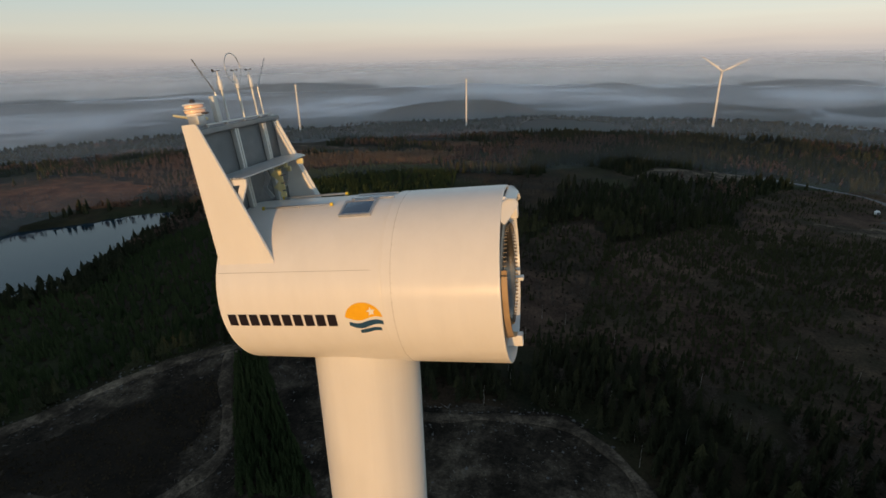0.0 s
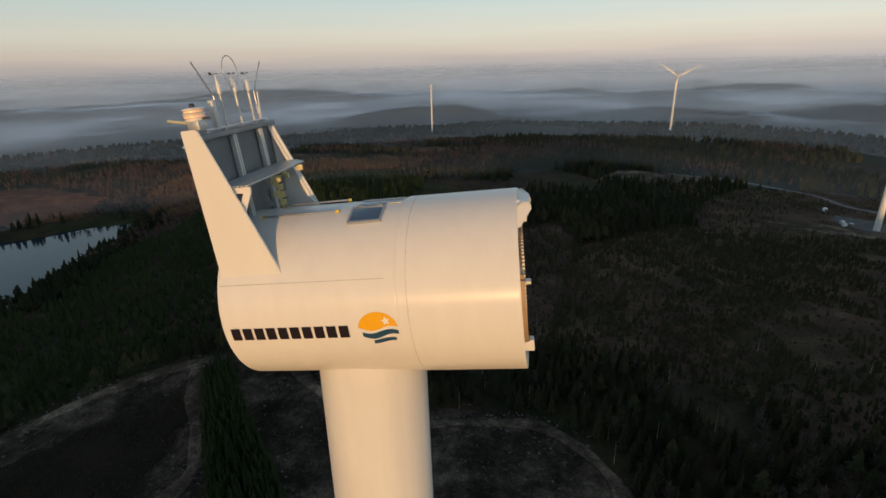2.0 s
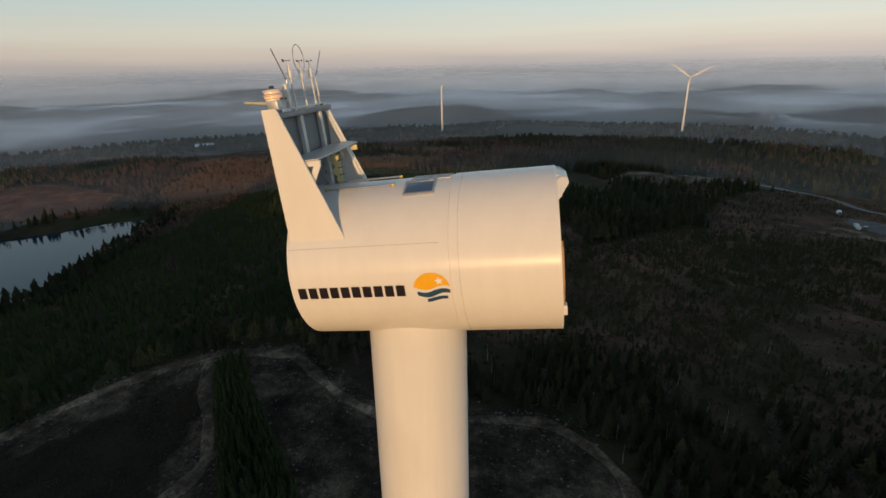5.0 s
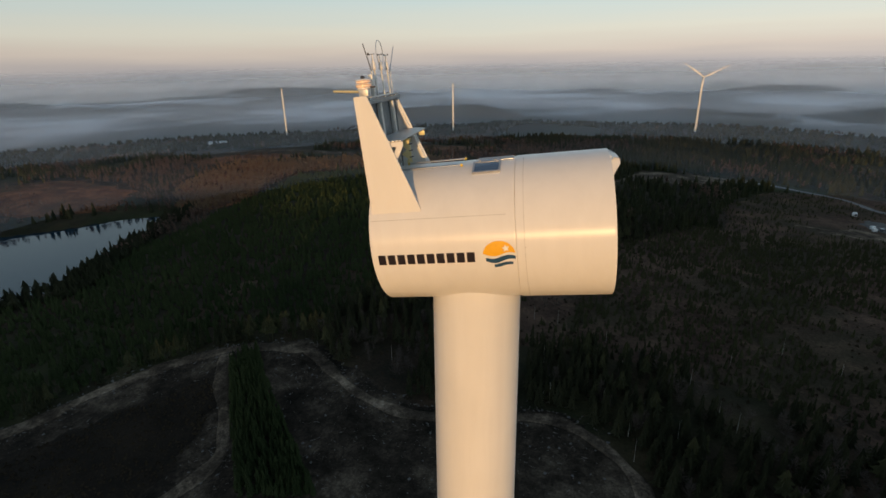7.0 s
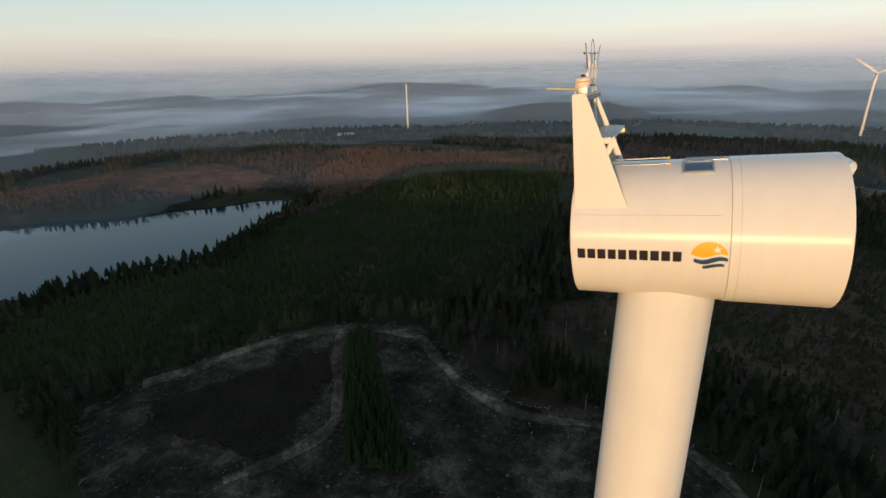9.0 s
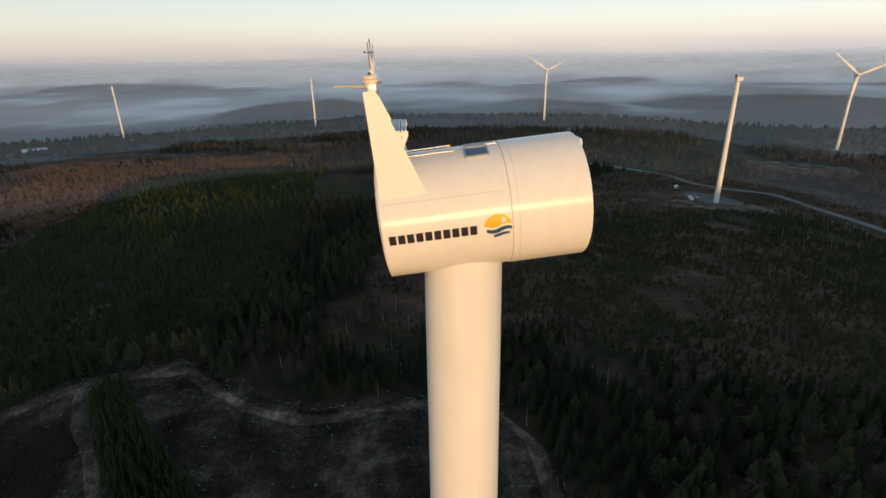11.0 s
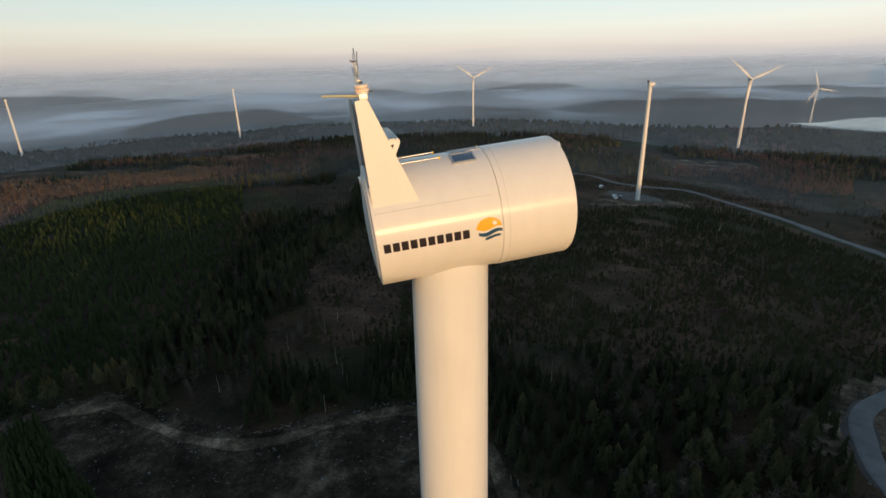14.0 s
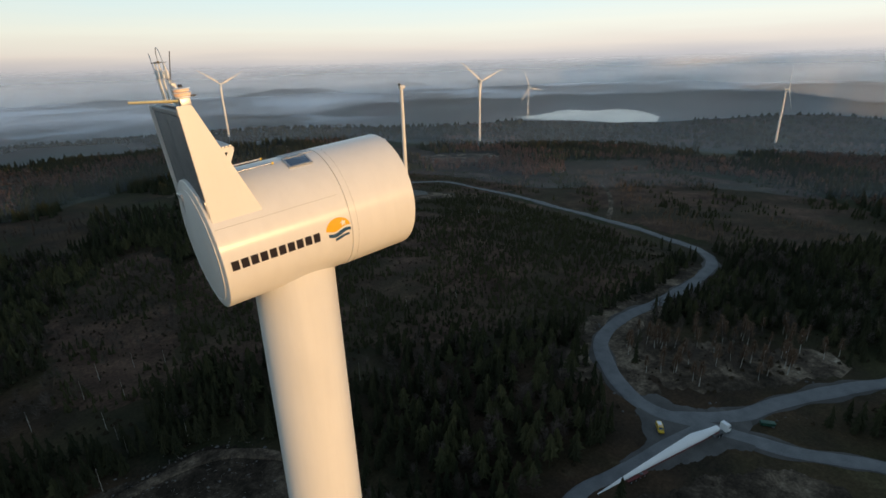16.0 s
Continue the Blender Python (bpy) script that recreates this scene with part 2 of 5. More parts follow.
def felled_material(name="felled_ground", gain=1.0):
    """Felled ground: torn peat, pale frost-bitten grass and brash."""
    m, n, l, b = nodes_of(name)
    pos = n.new("ShaderNodeTexCoord").outputs["Object"]
    mid, fine, lump = noise_node(n, l, .06, 6, .7, pos), noise_node(n, l, 1.3, 7, .75, pos), noise_node(n, l, .35, 5, .7, pos)
    col = ramp_node(n, l, mid, [(p, tuple(v * gain for v in c)) for p, c in ((.34, (.014, .011, .008)), (.5, (.040, .030, .022)), (.64, (.115, .088, .064)), (.76, (.20, .165, .13)))])
    col = mix_node(n, l, 0.9, col, ramp_node(n, l, fine, [(.3, (.3, .3, .3)), (.62, (1.2, 1.2, 1.2)), (.74, (2.6, 2.5, 2.4))]), "MULTIPLY")
    col = mix_node(n, l, 0.7, col, ramp_node(n, l, lump, [(.35, (.45, .45, .42)), (.65, (1.4, 1.4, 1.35))]), "MULTIPLY")
    l.new(col, b.inputs["Base Color"])
    b.inputs["Roughness"].default_value, b.inputs["Specular IOR Level"].default_value = 0.95, 0.1
    bump_node(n, l, lump, 0.9, 0.5, b)
    return m


def gravel_material(name, lo, hi):
    m, n, l, b = nodes_of(name)
    pos = n.new("ShaderNodeTexCoord").outputs["Object"]
    mid, fine = noise_node(n, l, .15, 5, .6, pos), noise_node(n, l, 3.5, 6, .7, pos)
    col = ramp_node(n, l, mid, [(.3, lo), (.7, hi)])
    col = mix_node(n, l, 0.6, col, ramp_node(n, l, fine, [(.3, (.6, .6, .6)), (.7, (1.35, 1.35, 1.35))]), "MULTIPLY")
    l.new(col, b.inputs["Base Color"])
    b.inputs["Roughness"].default_value = 0.9
    bump_node(n, l, fine, 0.5, 0.06, b)
    return m


def foliage(name, lo, hi, rough=0.8):
    m, n, l, b = nodes_of(name)
    rnd = n.new("ShaderNodeNewGeometry").outputs["Random Per Island"]
    pos = n.new("ShaderNodeTexCoord").outputs["Object"]
    stand = noise_node(n, l, .02, 4, .6, pos)
    col = mix_node(n, l, 0.68, ramp_node(n, l, rnd, [(0, lo), (1, hi)]), ramp_node(n, l, stand, [(.35, lo), (.65, hi)]))
    col = mix_node(n, l, 0.5, col, ramp_node(n, l, noise_node(n, l, 1.7, 3, vec=pos), [(.3, (.65, .65, .65)), (.7, (1.25, 1.25, 1.25))]), "MULTIPLY")
    l.new(col, b.inputs["Base Color"])
    b.inputs["Roughness"].default_value, b.inputs["Specular IOR Level"].default_value = rough, 0.15
    return m


M_GROUND, M_FELLED = ground_material(), felled_material(gain=1.05)
M_SHOULDER = gravel_material("gravel_shoulder", (.050, .044, .039), (.095, .086, .078))
M_ROAD = gravel_material("crushed_gravel", (.12, .122, .125), (.20, .20, .20))
M_TRACK = felled_material("forest_track", 2.5)
M_VERGE = felled_material("scraped_verge", 1.7)
M_JUNCTION = gravel_material("packed_gravel", (.066, .062, .058), (.115, .108, .10))
M_HEATHER, M_BROWN = dark_heath_material(), brown_heath_material()
# brighter, oranger copies of the brown heath: low sunlight put into the colour
M_LIT_MOUND = brown_heath_material("sunlit_mound", (1.9, 1.25, .9))
M_LIT_HEATH = brown_heath_material("sunlit_heath", (2.2, 1.6, 1.2))
M_DEADWOOD = surface("dead_wood", (.13, .115, .10), (.25, .225, .195), 0.9, 0, 9, 3, 0.2, .01)
M_SPRUCE = foliage("spruce_needles", (.018, .022, .011), (.040, .041, .020))
M_PINE = foliage("pine_needles", (.036, .040, .017), (.068, .066, .030))
M_TWIG = foliage("bare_twigs", (.115, .072, .048), (.22, .135, .082))
M_FAR_PINE = foliage("olive_needles", (.022, .029, .012), (.038, .042, .019))
M_FAR_SPRUCE = foliage("dark_far_needles", (.021, .026, .013), (.038, .040, .020))
M_GREY_TWIG = foliage("grey_twigs", (.050, .038, .030), (.085, .062, .047))
M_FAR_TWIG = foliage("brown_twigs", (.10, .062, .047), (.17, .104, .074))
M_YOUNG = foliage("young_needles", (.026, .041, .015), (.056, .072, .027))
# brown twigs with the low sun's glow put into their colour
M_LIT_TWIG = foliage("sunlit_twigs", (.19, .115, .062), (.26, .158, .088))
M_SHRUB = foliage("heather_shrub", (.030, .022, .014), (.060, .045, .026))


def water_material():
    m, n, l, b = nodes_of("still_water")
    pos = n.new("ShaderNodeTexCoord").outputs["Object"]
    b.inputs["Base Color"].default_value = (.008, .028, .045, 1)
    b.inputs["Roughness"].default_value, b.inputs["IOR"].default_value = 0.09, 1.33
    bump_node(n, l, noise_node(n, l, .5, 3, vec=pos), 0.12, 0.12, b)
    return m


M_WATER = water_material()


def mist_material(name, inner, outer, low, high, most, tint, rim=4000.0, lean=0.0):
    """Ground mist: thickens away from the hill, torn into banks."""
    m, n, l, b = nodes_of(name)
    n.remove(b)
    out = n["Material Output"]
    pos = n.new("ShaderNodeTexCoord").outputs["Object"]
    ln = n.new("ShaderNodeVectorMath")
    ln.operation = "LENGTH"
    l.new(pos, ln.inputs[0])
    far = n.new("ShaderNodeMapRange")
    far.interpolation_type = "SMOOTHSTEP"
    far.inputs["From Min"].default_value, far.inputs["From Max"].default_value = inner, outer
    l.new(ln.outputs["Value"], far.inputs["Value"])
    bank = n.new("ShaderNodeMapRange")
    bank.interpolation_type = "SMOOTHSTEP"
    bank.inputs["From Min"].default_value, bank.inputs["From Max"].default_value = low, high
    bank.inputs["To Min"].default_value = 0.12
    l.new(noise_node(n, l, .0011, 6, .55, pos), bank.inputs["Value"])
    mul, mul2 = n.new("ShaderNodeMath"), n.new("ShaderNodeMath")
    mul.operation = mul2.operation = "MULTIPLY"
    l.new(far.outputs[0], mul.inputs[0])
    l.new(bank.outputs[0], mul.inputs[1])
    l.new(mul.outputs[0], mul2.inputs[0])
    mul2.inputs[1].default_value = most
    edge, mul3 = n.new("ShaderNodeMapRange"), n.new("ShaderNodeMath")
    edge.interpolation_type, mul3.operation = "SMOOTHSTEP", "MULTIPLY"
    edge.inputs["From Min"].default_value, edge.inputs["From Max"].default_value = rim, 4850
    edge.inputs["To Min"].default_value, edge.inputs["To Max"].default_value = 1, 0
    l.new(ln.outputs["Value"], edge.inputs["Value"])
    l.new(mul2.outputs[0], mul3.inputs[0])
    l.new(edge.outputs[0], mul3.inputs[1])
    clear, body, mx = n.new("ShaderNodeBsdfTransparent"), n.new("ShaderNodeBsdfDiffuse"), n.new("ShaderNodeMixShader")
    body.inputs["Color"].default_value = (*tint, 1)
    side = n.new("ShaderNodeCombineXYZ")     # shading normal leaned towards the sun to brighten the mist
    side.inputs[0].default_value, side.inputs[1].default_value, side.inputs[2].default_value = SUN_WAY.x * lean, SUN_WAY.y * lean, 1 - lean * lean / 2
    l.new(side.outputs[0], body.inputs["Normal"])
    l.new(mul3.outputs[0], mx.inputs[0])
    l.new(clear.outputs[0], mx.inputs[1])
    l.new(body.outputs[0], mx.inputs[2])
    l.new(mx.outputs[0], out.inputs["Surface"])
    return m


# ---- mesh helpers ----
def finish(bm, name, mat, smooth=True, angle=35):
    me = bpy.data.meshes.new(name)
    bm.normal_update()
    for f in bm.faces:
        f.smooth = smooth
    if smooth:
        for e in bm.edges:
            if len(e.link_faces) == 2 and e.calc_face_angle(0) > radians(angle):
                e.smooth = False
    bm.to_mesh(me)
    bm.free()
    me.materials.append(mat)
    return me


def part(name, bm, mat, parent=None, label="", m=None, smooth=True):
    ob = new(name, finish(bm, name, mat, smooth))
    ob.parent = parent
    if m is not None:
        ob.matrix_basis = m
    if label:
        tagged(ob, label)
    return ob


def thing(name, m, label, category, group="", kind=""):
    ob = new(name)
    ob.matrix_basis = m
    ob.empty_display_size = 0.5
    return tagged(ob, label, category, group, kind)


def box(bm, lo, hi, bev=0.0, m=None):
    r = bmesh.ops.create_cube(bm, size=1)
    vs = r["verts"]
    for v in vs:
        v.co = Vector([lo[i] + (v.co[i] + .5) * (hi[i] - lo[i]) for i in range(3)])
    if bev:
        es = list({e for v in vs for e in v.link_edges})
        r = bmesh.ops.bevel(bm, geom=es, offset=bev, segments=2, affect="EDGES", profile=0.6)
        vs = list({v for f in r["faces"] for v in f.verts} | {v for v in vs if v.is_valid})
    if m is not None:
        bmesh.ops.transform(bm, matrix=m, verts=[v for v in vs if v.is_valid])
    return bm


def tube(bm, a, b, r0, r1=None, seg=12, caps=True):
    a, b = Vector(a), Vector(b)
    d = b - a
    q = d.to_track_quat("Z", "Y").to_matrix().to_4x4()
    bmesh.ops.create_cone(bm, cap_ends=caps, segments=seg, radius1=r0, radius2=r0 if r1 is None else r1, depth=d.length,
                          matrix=Matrix.Translation((a + b) / 2) @ q)
    return bm


def lathe(bm, prof, seg=64, axis="Z", close=False):
    """Turn a profile of (radius, along) round an axis."""
    rings = []
    for r, h in prof:
        ring = []
        for i in range(seg):
            t = 2 * math.pi * i / seg
            c, s = r * math.cos(t), r * math.sin(t)
            ring.append(bm.verts.new((c, s, h) if axis == "Z" else (h, c, s)))
        rings.append(ring)
    for p, q in zip(rings, rings[1:] + ([rings[0]] if close else [])):
        for i in range(seg):
            j = (i + 1) % seg
            bm.faces.new((p[i], p[j], q[j], q[i]))
    bmesh.ops.recalc_face_normals(bm, faces=bm.faces)
    return bm


def prism(bm, pts, way, bev=0.0):
    """A flat outline thickened along way."""
    way = Vector(way)
    a = [bm.verts.new(p) for p in pts]
    b = [bm.verts.new(Vector(p) + way) for p in pts]
    n = len(pts)
    faces = [bm.faces.new(a), bm.faces.new(b[::-1])]
    faces += [bm.faces.new((a[i], b[i], b[(i + 1) % n], a[(i + 1) % n])) for i in range(n)]
    bmesh.ops.recalc_face_normals(bm, faces=faces)
    if bev:
        es = list({e for f in faces for e in f.edges})
        bmesh.ops.bevel(bm, geom=es, offset=bev, segments=2, affect="EDGES")
    return bm


def B():
    return bmesh.new()


# ---- the land ----
# spots near y -400 raise an unseen ridge, added to shade the foreground
SPOTS = np.array([
    (0, 0, -15), (-129, 144, -17), (-115, 113, -22), (2, 140, -17), (-107, 166, -15), (129, 57, -12), (190, 115, -15),
    (272, 311, -24), (115, 612, -22), (282, 446, -33), (-404, 316, -50), (-439, 459, -50), (-280, 1305, -56),
    (-690, 1170, -59), (660, 765, -46), (293, 1233, -43), (-260, 420, -20), (450, 250, -30), (0, -400, 21), (-250, -400, 9), (120, -400, 36), (250, -400, 34),
    (-520, -350, -14), (440, -380, 4), (0, -900, -30), (1222, 438, -82), (-1500, 200, -70), (-300, 700, -26), (-440, 590, -16), (-650, 445, -34),
    (60, 330, -17), (330, -60, -18), (-250, 0, -30), (1230, 1190, -82)], float)
_d = np.hypot(SPOTS[:, None, 0] - SPOTS[None, :, 0], SPOTS[:, None, 1] - SPOTS[None, :, 1])
COEF = np.linalg.solve(_d + np.eye(len(_d)) * 8, SPOTS[:, 2] + 85)
LAKES = [(-50.0, np.array([(-640, 262), (-572, 310), (-544, 356), (-505, 388), (-479, 422), (-427, 452), (-411, 389), (-392, 338),
                           (-366, 280), (-346, 235), (-366, 200), (-385, 170), (-400, 130), (-560, 60), (-760, 120)], float)),
         (-78.0, np.array([(1230, 1266), (1318, 1245), (1489, 1293), (1591, 1311), (1568, 1187), (1708, 1189), (1680, 1073), (1556, 913), (1412, 835), (1382, 895), (1314, 907), (1309, 1007), (1277, 1071), (1244, 1137)], float)),
         (-84.0, np.array([(3080, 1340), (3250, 1330), (3330, 1620), (3370, 1920), (3210, 1940), (3160, 1620)], float))]


def inside(x, y, poly):
    hit = np.zeros(np.shape(x), bool)
    for (x0, y0), (x1, y1) in zip(poly, np.roll(poly, -1, 0)):
        if y0 != y1:
            hit ^= ((y0 > y) != (y1 > y)) & (x < (x1 - x0) * (y - y0) / (y1 - y0) + x0)
    return hit


def off_line(x, y, pts, closed=False):
    """Distance from a polyline."""
    pts = np.asarray(pts, float)
    ends = np.roll(pts, -1, 0) if closed else pts[1:]
    best = np.full(np.shape(x), 1e9)
    for (x0, y0), (x1, y1) in zip(pts, ends):
        dx, dy = x1 - x0, y1 - y0
        t = np.clip(((x - x0) * dx + (y - y0) * dy) / (dx * dx + dy * dy + 1e-9), 0, 1)
        best = np.minimum(best, np.hypot(x - x0 - t * dx, y - y0 - t * dy))
    return best


LATTICE = np.random.default_rng(11).random((64, 64))


def rolling(x, y, size):
    """Smooth random relief, 0 to 1, with lumps of the given size."""
    u, v = x / size + 31.3, y / size + 17.7
    i, j = np.floor(u).astype(int), np.floor(v).astype(int)
    a, b = u - i, v - j
    a, b = a * a * (3 - 2 * a), b * b * (3 - 2 * b)
    i0, i1, j0, j1 = i % 64, (i + 1) % 64, j % 64, (j + 1) % 64
    return (LATTICE[i0, j0] * (1 - a) + LATTICE[i1, j0] * a) * (1 - b) + (LATTICE[i0, j1] * (1 - a) + LATTICE[i1, j1] * a) * b


def rise(x, y):
    """Height of the land."""
    x, y = np.asarray(x, float), np.asarray(y, float)
    z = -85 + sum(c * np.hypot(x - a, y - b) for c, (a, b, _) in zip(COEF, SPOTS))
    r = np.hypot(x, y)
    far = np.clip((r - 1390) / 480, 0, 1)
    far = far * far * (3 - 2 * far)
    lumps = .34 * rolling(x, y, 1300) + .36 * rolling(x + 900, y, 620) + .22 * rolling(x, y + 400, 290) + .08 * rolling(x, y, 120)
    hills = -101 + np.maximum(lumps - .40, 0) * (165 + np.clip((r - 2600) / 2200, 0, 1) * 35)
    near = 1.2 * np.sin(x / 31 + y / 47) * np.sin(y / 38) + .5 * np.sin(x / 11 + 2) * np.sin(y / 13 + x / 29)
    z = (z + near) * (1 - far) + hills * far
    for level, poly in LAKES:
        d, ins = off_line(x, y, poly, True), inside(x, y, poly)
        if level < -60:
            k = np.clip(d / 700, 0, 1)
            k = k * k * (3 - 2 * k)
            z = (level + 1 + .02 * d) * (1 - k) + z * k
        z = np.where(ins, level - np.minimum(4, .12 * d), np.where(d < 160, np.maximum(z, level + np.minimum(.05 * d + .2, 6)), z))
    return z


def rise1(x, y):
    return float(rise(np.array([x]), np.array([y]))[0])


def sheet_axis(mid, n, reach=4900.0, k=5.0):
    s = np.linspace(-1, 1, n)
    return mid + reach * np.sinh(k * s) / math.sinh(k)


def raw_mesh(name, verts, faces, mat, smooth=True):
    """A mesh from arrays: verts (n, 3), faces (m, 3 or 4)."""
    me = bpy.data.meshes.new(name)
    verts, faces = np.asarray(verts, np.float32), np.asarray(faces, np.int32)
    k = faces.shape[1]
    me.vertices.add(len(verts))
    me.vertices.foreach_set("co", verts.ravel())
    me.loops.add(faces.size)
    me.loops.foreach_set("vertex_index", faces.ravel())
    me.polygons.add(len(faces))
    me.polygons.foreach_set("loop_start", np.arange(0, faces.size, k, dtype=np.int32))
    me.polygons.foreach_set("use_smooth", np.full(len(faces), smooth))
    me.update(calc_edges=True)
    me.materials.append(mat)
    return me


NX = 520
gx, gy = np.meshgrid(sheet_axis(40, NX), sheet_axis(130, NX))
gz = rise(gx, gy)
idx = np.arange(NX * NX).reshape(NX, NX)
quads = np.stack([idx[:-1, :-1], idx[:-1, 1:], idx[1:, 1:], idx[1:, :-1]], -1).reshape(-1, 4)
land = new("ground", raw_mesh("ground", np.stack([gx, gy, gz], -1).reshape(-1, 3), quads, M_GROUND))
tagged(land, "dark heath and forest floor rolling away to misty hills", "ground", kind="structure")


def ground_patch(name, poly, mat, label, category, step=3.0, lift=.22):
    """A sheet of other ground that lies on the land, with a ragged edge."""
    poly = np.asarray(poly, float)
    xs = np.arange(poly[:, 0].min() - 6, poly[:, 0].max() + 6, step)
    ys = np.arange(poly[:, 1].min() - 6, poly[:, 1].max() + 6, step)
    x, y = np.meshgrid(xs, ys)
    d = off_line(x, y, poly, True) * np.where(inside(x, y, poly), 1, -1)
    d = d + 2.5 * np.sin(x / 5 + y / 9) * np.sin(y / 4 + 1) + 1.2 * np.sin(x / 1.9) * np.sin(y / 2.3)
    z = rise(x, y) + np.where(d > 0, lift, np.maximum(-1.2, lift + d * .5))
    i = np.arange(x.size).reshape(x.shape)
    q = np.stack([i[:-1, :-1], i[:-1, 1:], i[1:, 1:], i[1:, :-1]], -1).reshape(-1, 4)
    keep = (d.ravel()[q].max(1) > -3)
    me = raw_mesh(name, np.stack([x, y, z], -1).reshape(-1, 3), q[keep], mat)
    return tagged(new(name, me), label, category, kind="structure")


FELLED = [(-215, 70), (-200, 98), (-187, 124), (-160, 150), (-142, 160), (-107, 172), (-84, 157), (-49, 140), (0, 146), (14, 140), (36, 112), (42, 70),
          (20, 40), (-60, 30), (-160, 40)]
STRIP = [(-137, 147), (-126, 157), (-106, 134), (-65, 92), (-91, 88), (-112, 116)]
HEATH = [(-138, 138), (-127, 128), (-122, 104), (-125, 80), (-174, 72), (-188, 84), (-163, 115)]
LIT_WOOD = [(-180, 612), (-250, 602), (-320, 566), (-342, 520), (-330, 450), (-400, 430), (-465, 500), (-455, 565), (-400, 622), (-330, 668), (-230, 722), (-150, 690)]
LIT_MOUND = [(-800, 300), (-650, 375), (-555, 398), (-500, 440), (-520, 500), (-640, 530), (-800, 450)]
EAST_HEATH = [(352, 132), (352, 290), (378, 385), (470, 420), (620, 345), (640, 200), (560, 110), (470, 60), (400, 76)]
OPENINGS = [EAST_HEATH, [(500, 400), (620, 360), (720, 420), (600, 500)], [(420, 590), (520, 550), (575, 620), (450, 680)], [(-640, 765), (-330, 740), (-320, 785), (-640, 812)],
            [(60, 560), (190, 590), (230, 640), (100, 640)], [(130, 396), (352, 396), (385, 372), (440, 420), (430, 500), (390, 555), (300, 590), (215, 570), (160, 500)],
            [(-560, 640), (-470, 600), (-430, 640), (-360, 690), (-400, 720), (-520, 700)], [(-330, 830), (-180, 800), (-60, 850), (-150, 900), (-300, 890)]]
NORTH_HEATH = OPENINGS[5]
OPEN_HEATH = [(-34, 200), (-18, 186), (8, 184), (34, 330), (20, 400), (-8, 370), (-40, 290)]
TRACK_W = [(-205, 92), (-194, 107), (-187, 122), (-176, 134), (-160, 148), (-142, 156), (-122, 162), (-107, 165)]
TRACK_C = [(-107, 165), (-93, 156), (-72, 141), (-52, 134), (-34, 134), (-18, 138), (0, 140), (8, 139), (19, 131), (29, 119), (33, 105), (30, 60), (8, 14)]
TRACK_S = [(-139, 153), (-131, 138), (-121, 124), (-114, 114), (-108, 101), (-114, 84), (-125, 66)]
ROAD_N = [(215, 625), (250, 596), (284, 560), (296, 520), (318, 500), (355, 480), (366, 430), (364, 372), (356, 294), (347, 227), (341, 181), (334, 148),
          (312, 124), (278, 114), (231, 108), (190, 107), (165, 100), (149, 84), (141, 69), (139, 56), (144, 44)]
ROAD_E = [(140, 52), (157, 39), (176, 33), (199, 23), (222, 13), (300, -25), (420, -70)]
ROAD_S = [(143, 45), (149, 30), (153, 20), (160, 9), (166, -2), (176, -40), (170, -120)]
ROAD_W = [(147, 42), (124, 46), (105, 49), (88, 51), (60, 40), (30, 14), (12, -4)]
SPUR = [(500, 352), (454, 308), (404, 267), (350, 231)]
ROADS = [ROAD_N, ROAD_E, ROAD_S, ROAD_W, SPUR, TRACK_W, TRACK_C, TRACK_S]


def smooth_line(pts, step):
    pts = np.asarray(pts, float)
    p = np.vstack([2 * pts[0] - pts[1], pts, 2 * pts[-1] - pts[-2]])
    out = []
    for i in range(1, len(p) - 2):
        n = max(2, int(np.hypot(*(p[i + 1] - p[i])) / step))
        t = np.linspace(0, 1, n, endpoint=False)[:, None]
        out.append(.5 * (2 * p[i] + (p[i + 1] - p[i - 1]) * t + (2 * p[i - 1] - 5 * p[i] + 4 * p[i + 1] - p[i + 2]) * t ** 2
                         + (3 * p[i] - p[i - 1] - 3 * p[i + 1] + p[i + 2]) * t ** 3))
    return np.vstack(out + [pts[-1:]])


def road(name, pts, width, mat, label, lift=.45, ruts=0.0):
    """A bed of gravel laid over the land, with a crown and sloping shoulders."""
    c = smooth_line(pts, 2.5)
    t = np.gradient(c, axis=0)
    t /= np.linalg.norm(t, axis=1)[:, None]
    side = np.stack([-t[:, 1], t[:, 0]], 1)
    prof = [(-1.45, -.9), (-1.0, -.06), (-.7, 0), (-.45, .02 - ruts), (0, .06), (.45, .02 - ruts), (.7, 0), (1.0, -.06), (1.45, -.9)]
    mid = rise(c[:, 0], c[:, 1]) + lift
    s = np.arange(len(c))
    wob = 1 + (.07 * np.sin(s * .31) + .05 * np.sin(s * .83 + 1)) * (3.0 if ruts else 1.0)
    vs = []
    for a, h in prof:
        p = c + side * (a * width / 2 * wob)[:, None]
        vs.append(np.stack([p[:, 0], p[:, 1], .6 * mid + .4 * (rise(p[:, 0], p[:, 1]) + lift) + h], 1))
    v = np.stack(vs, 1)
    k, n = len(prof), len(c)
    i = np.arange(n * k).reshape(n, k)
    q = np.stack([i[:-1, :-1], i[1:, :-1], i[1:, 1:], i[:-1, 1:]], -1).reshape(-1, 4)
    return tagged(new(name, raw_mesh(name, v.reshape(-1, 3), q, mat)), label, "road", kind="structure")


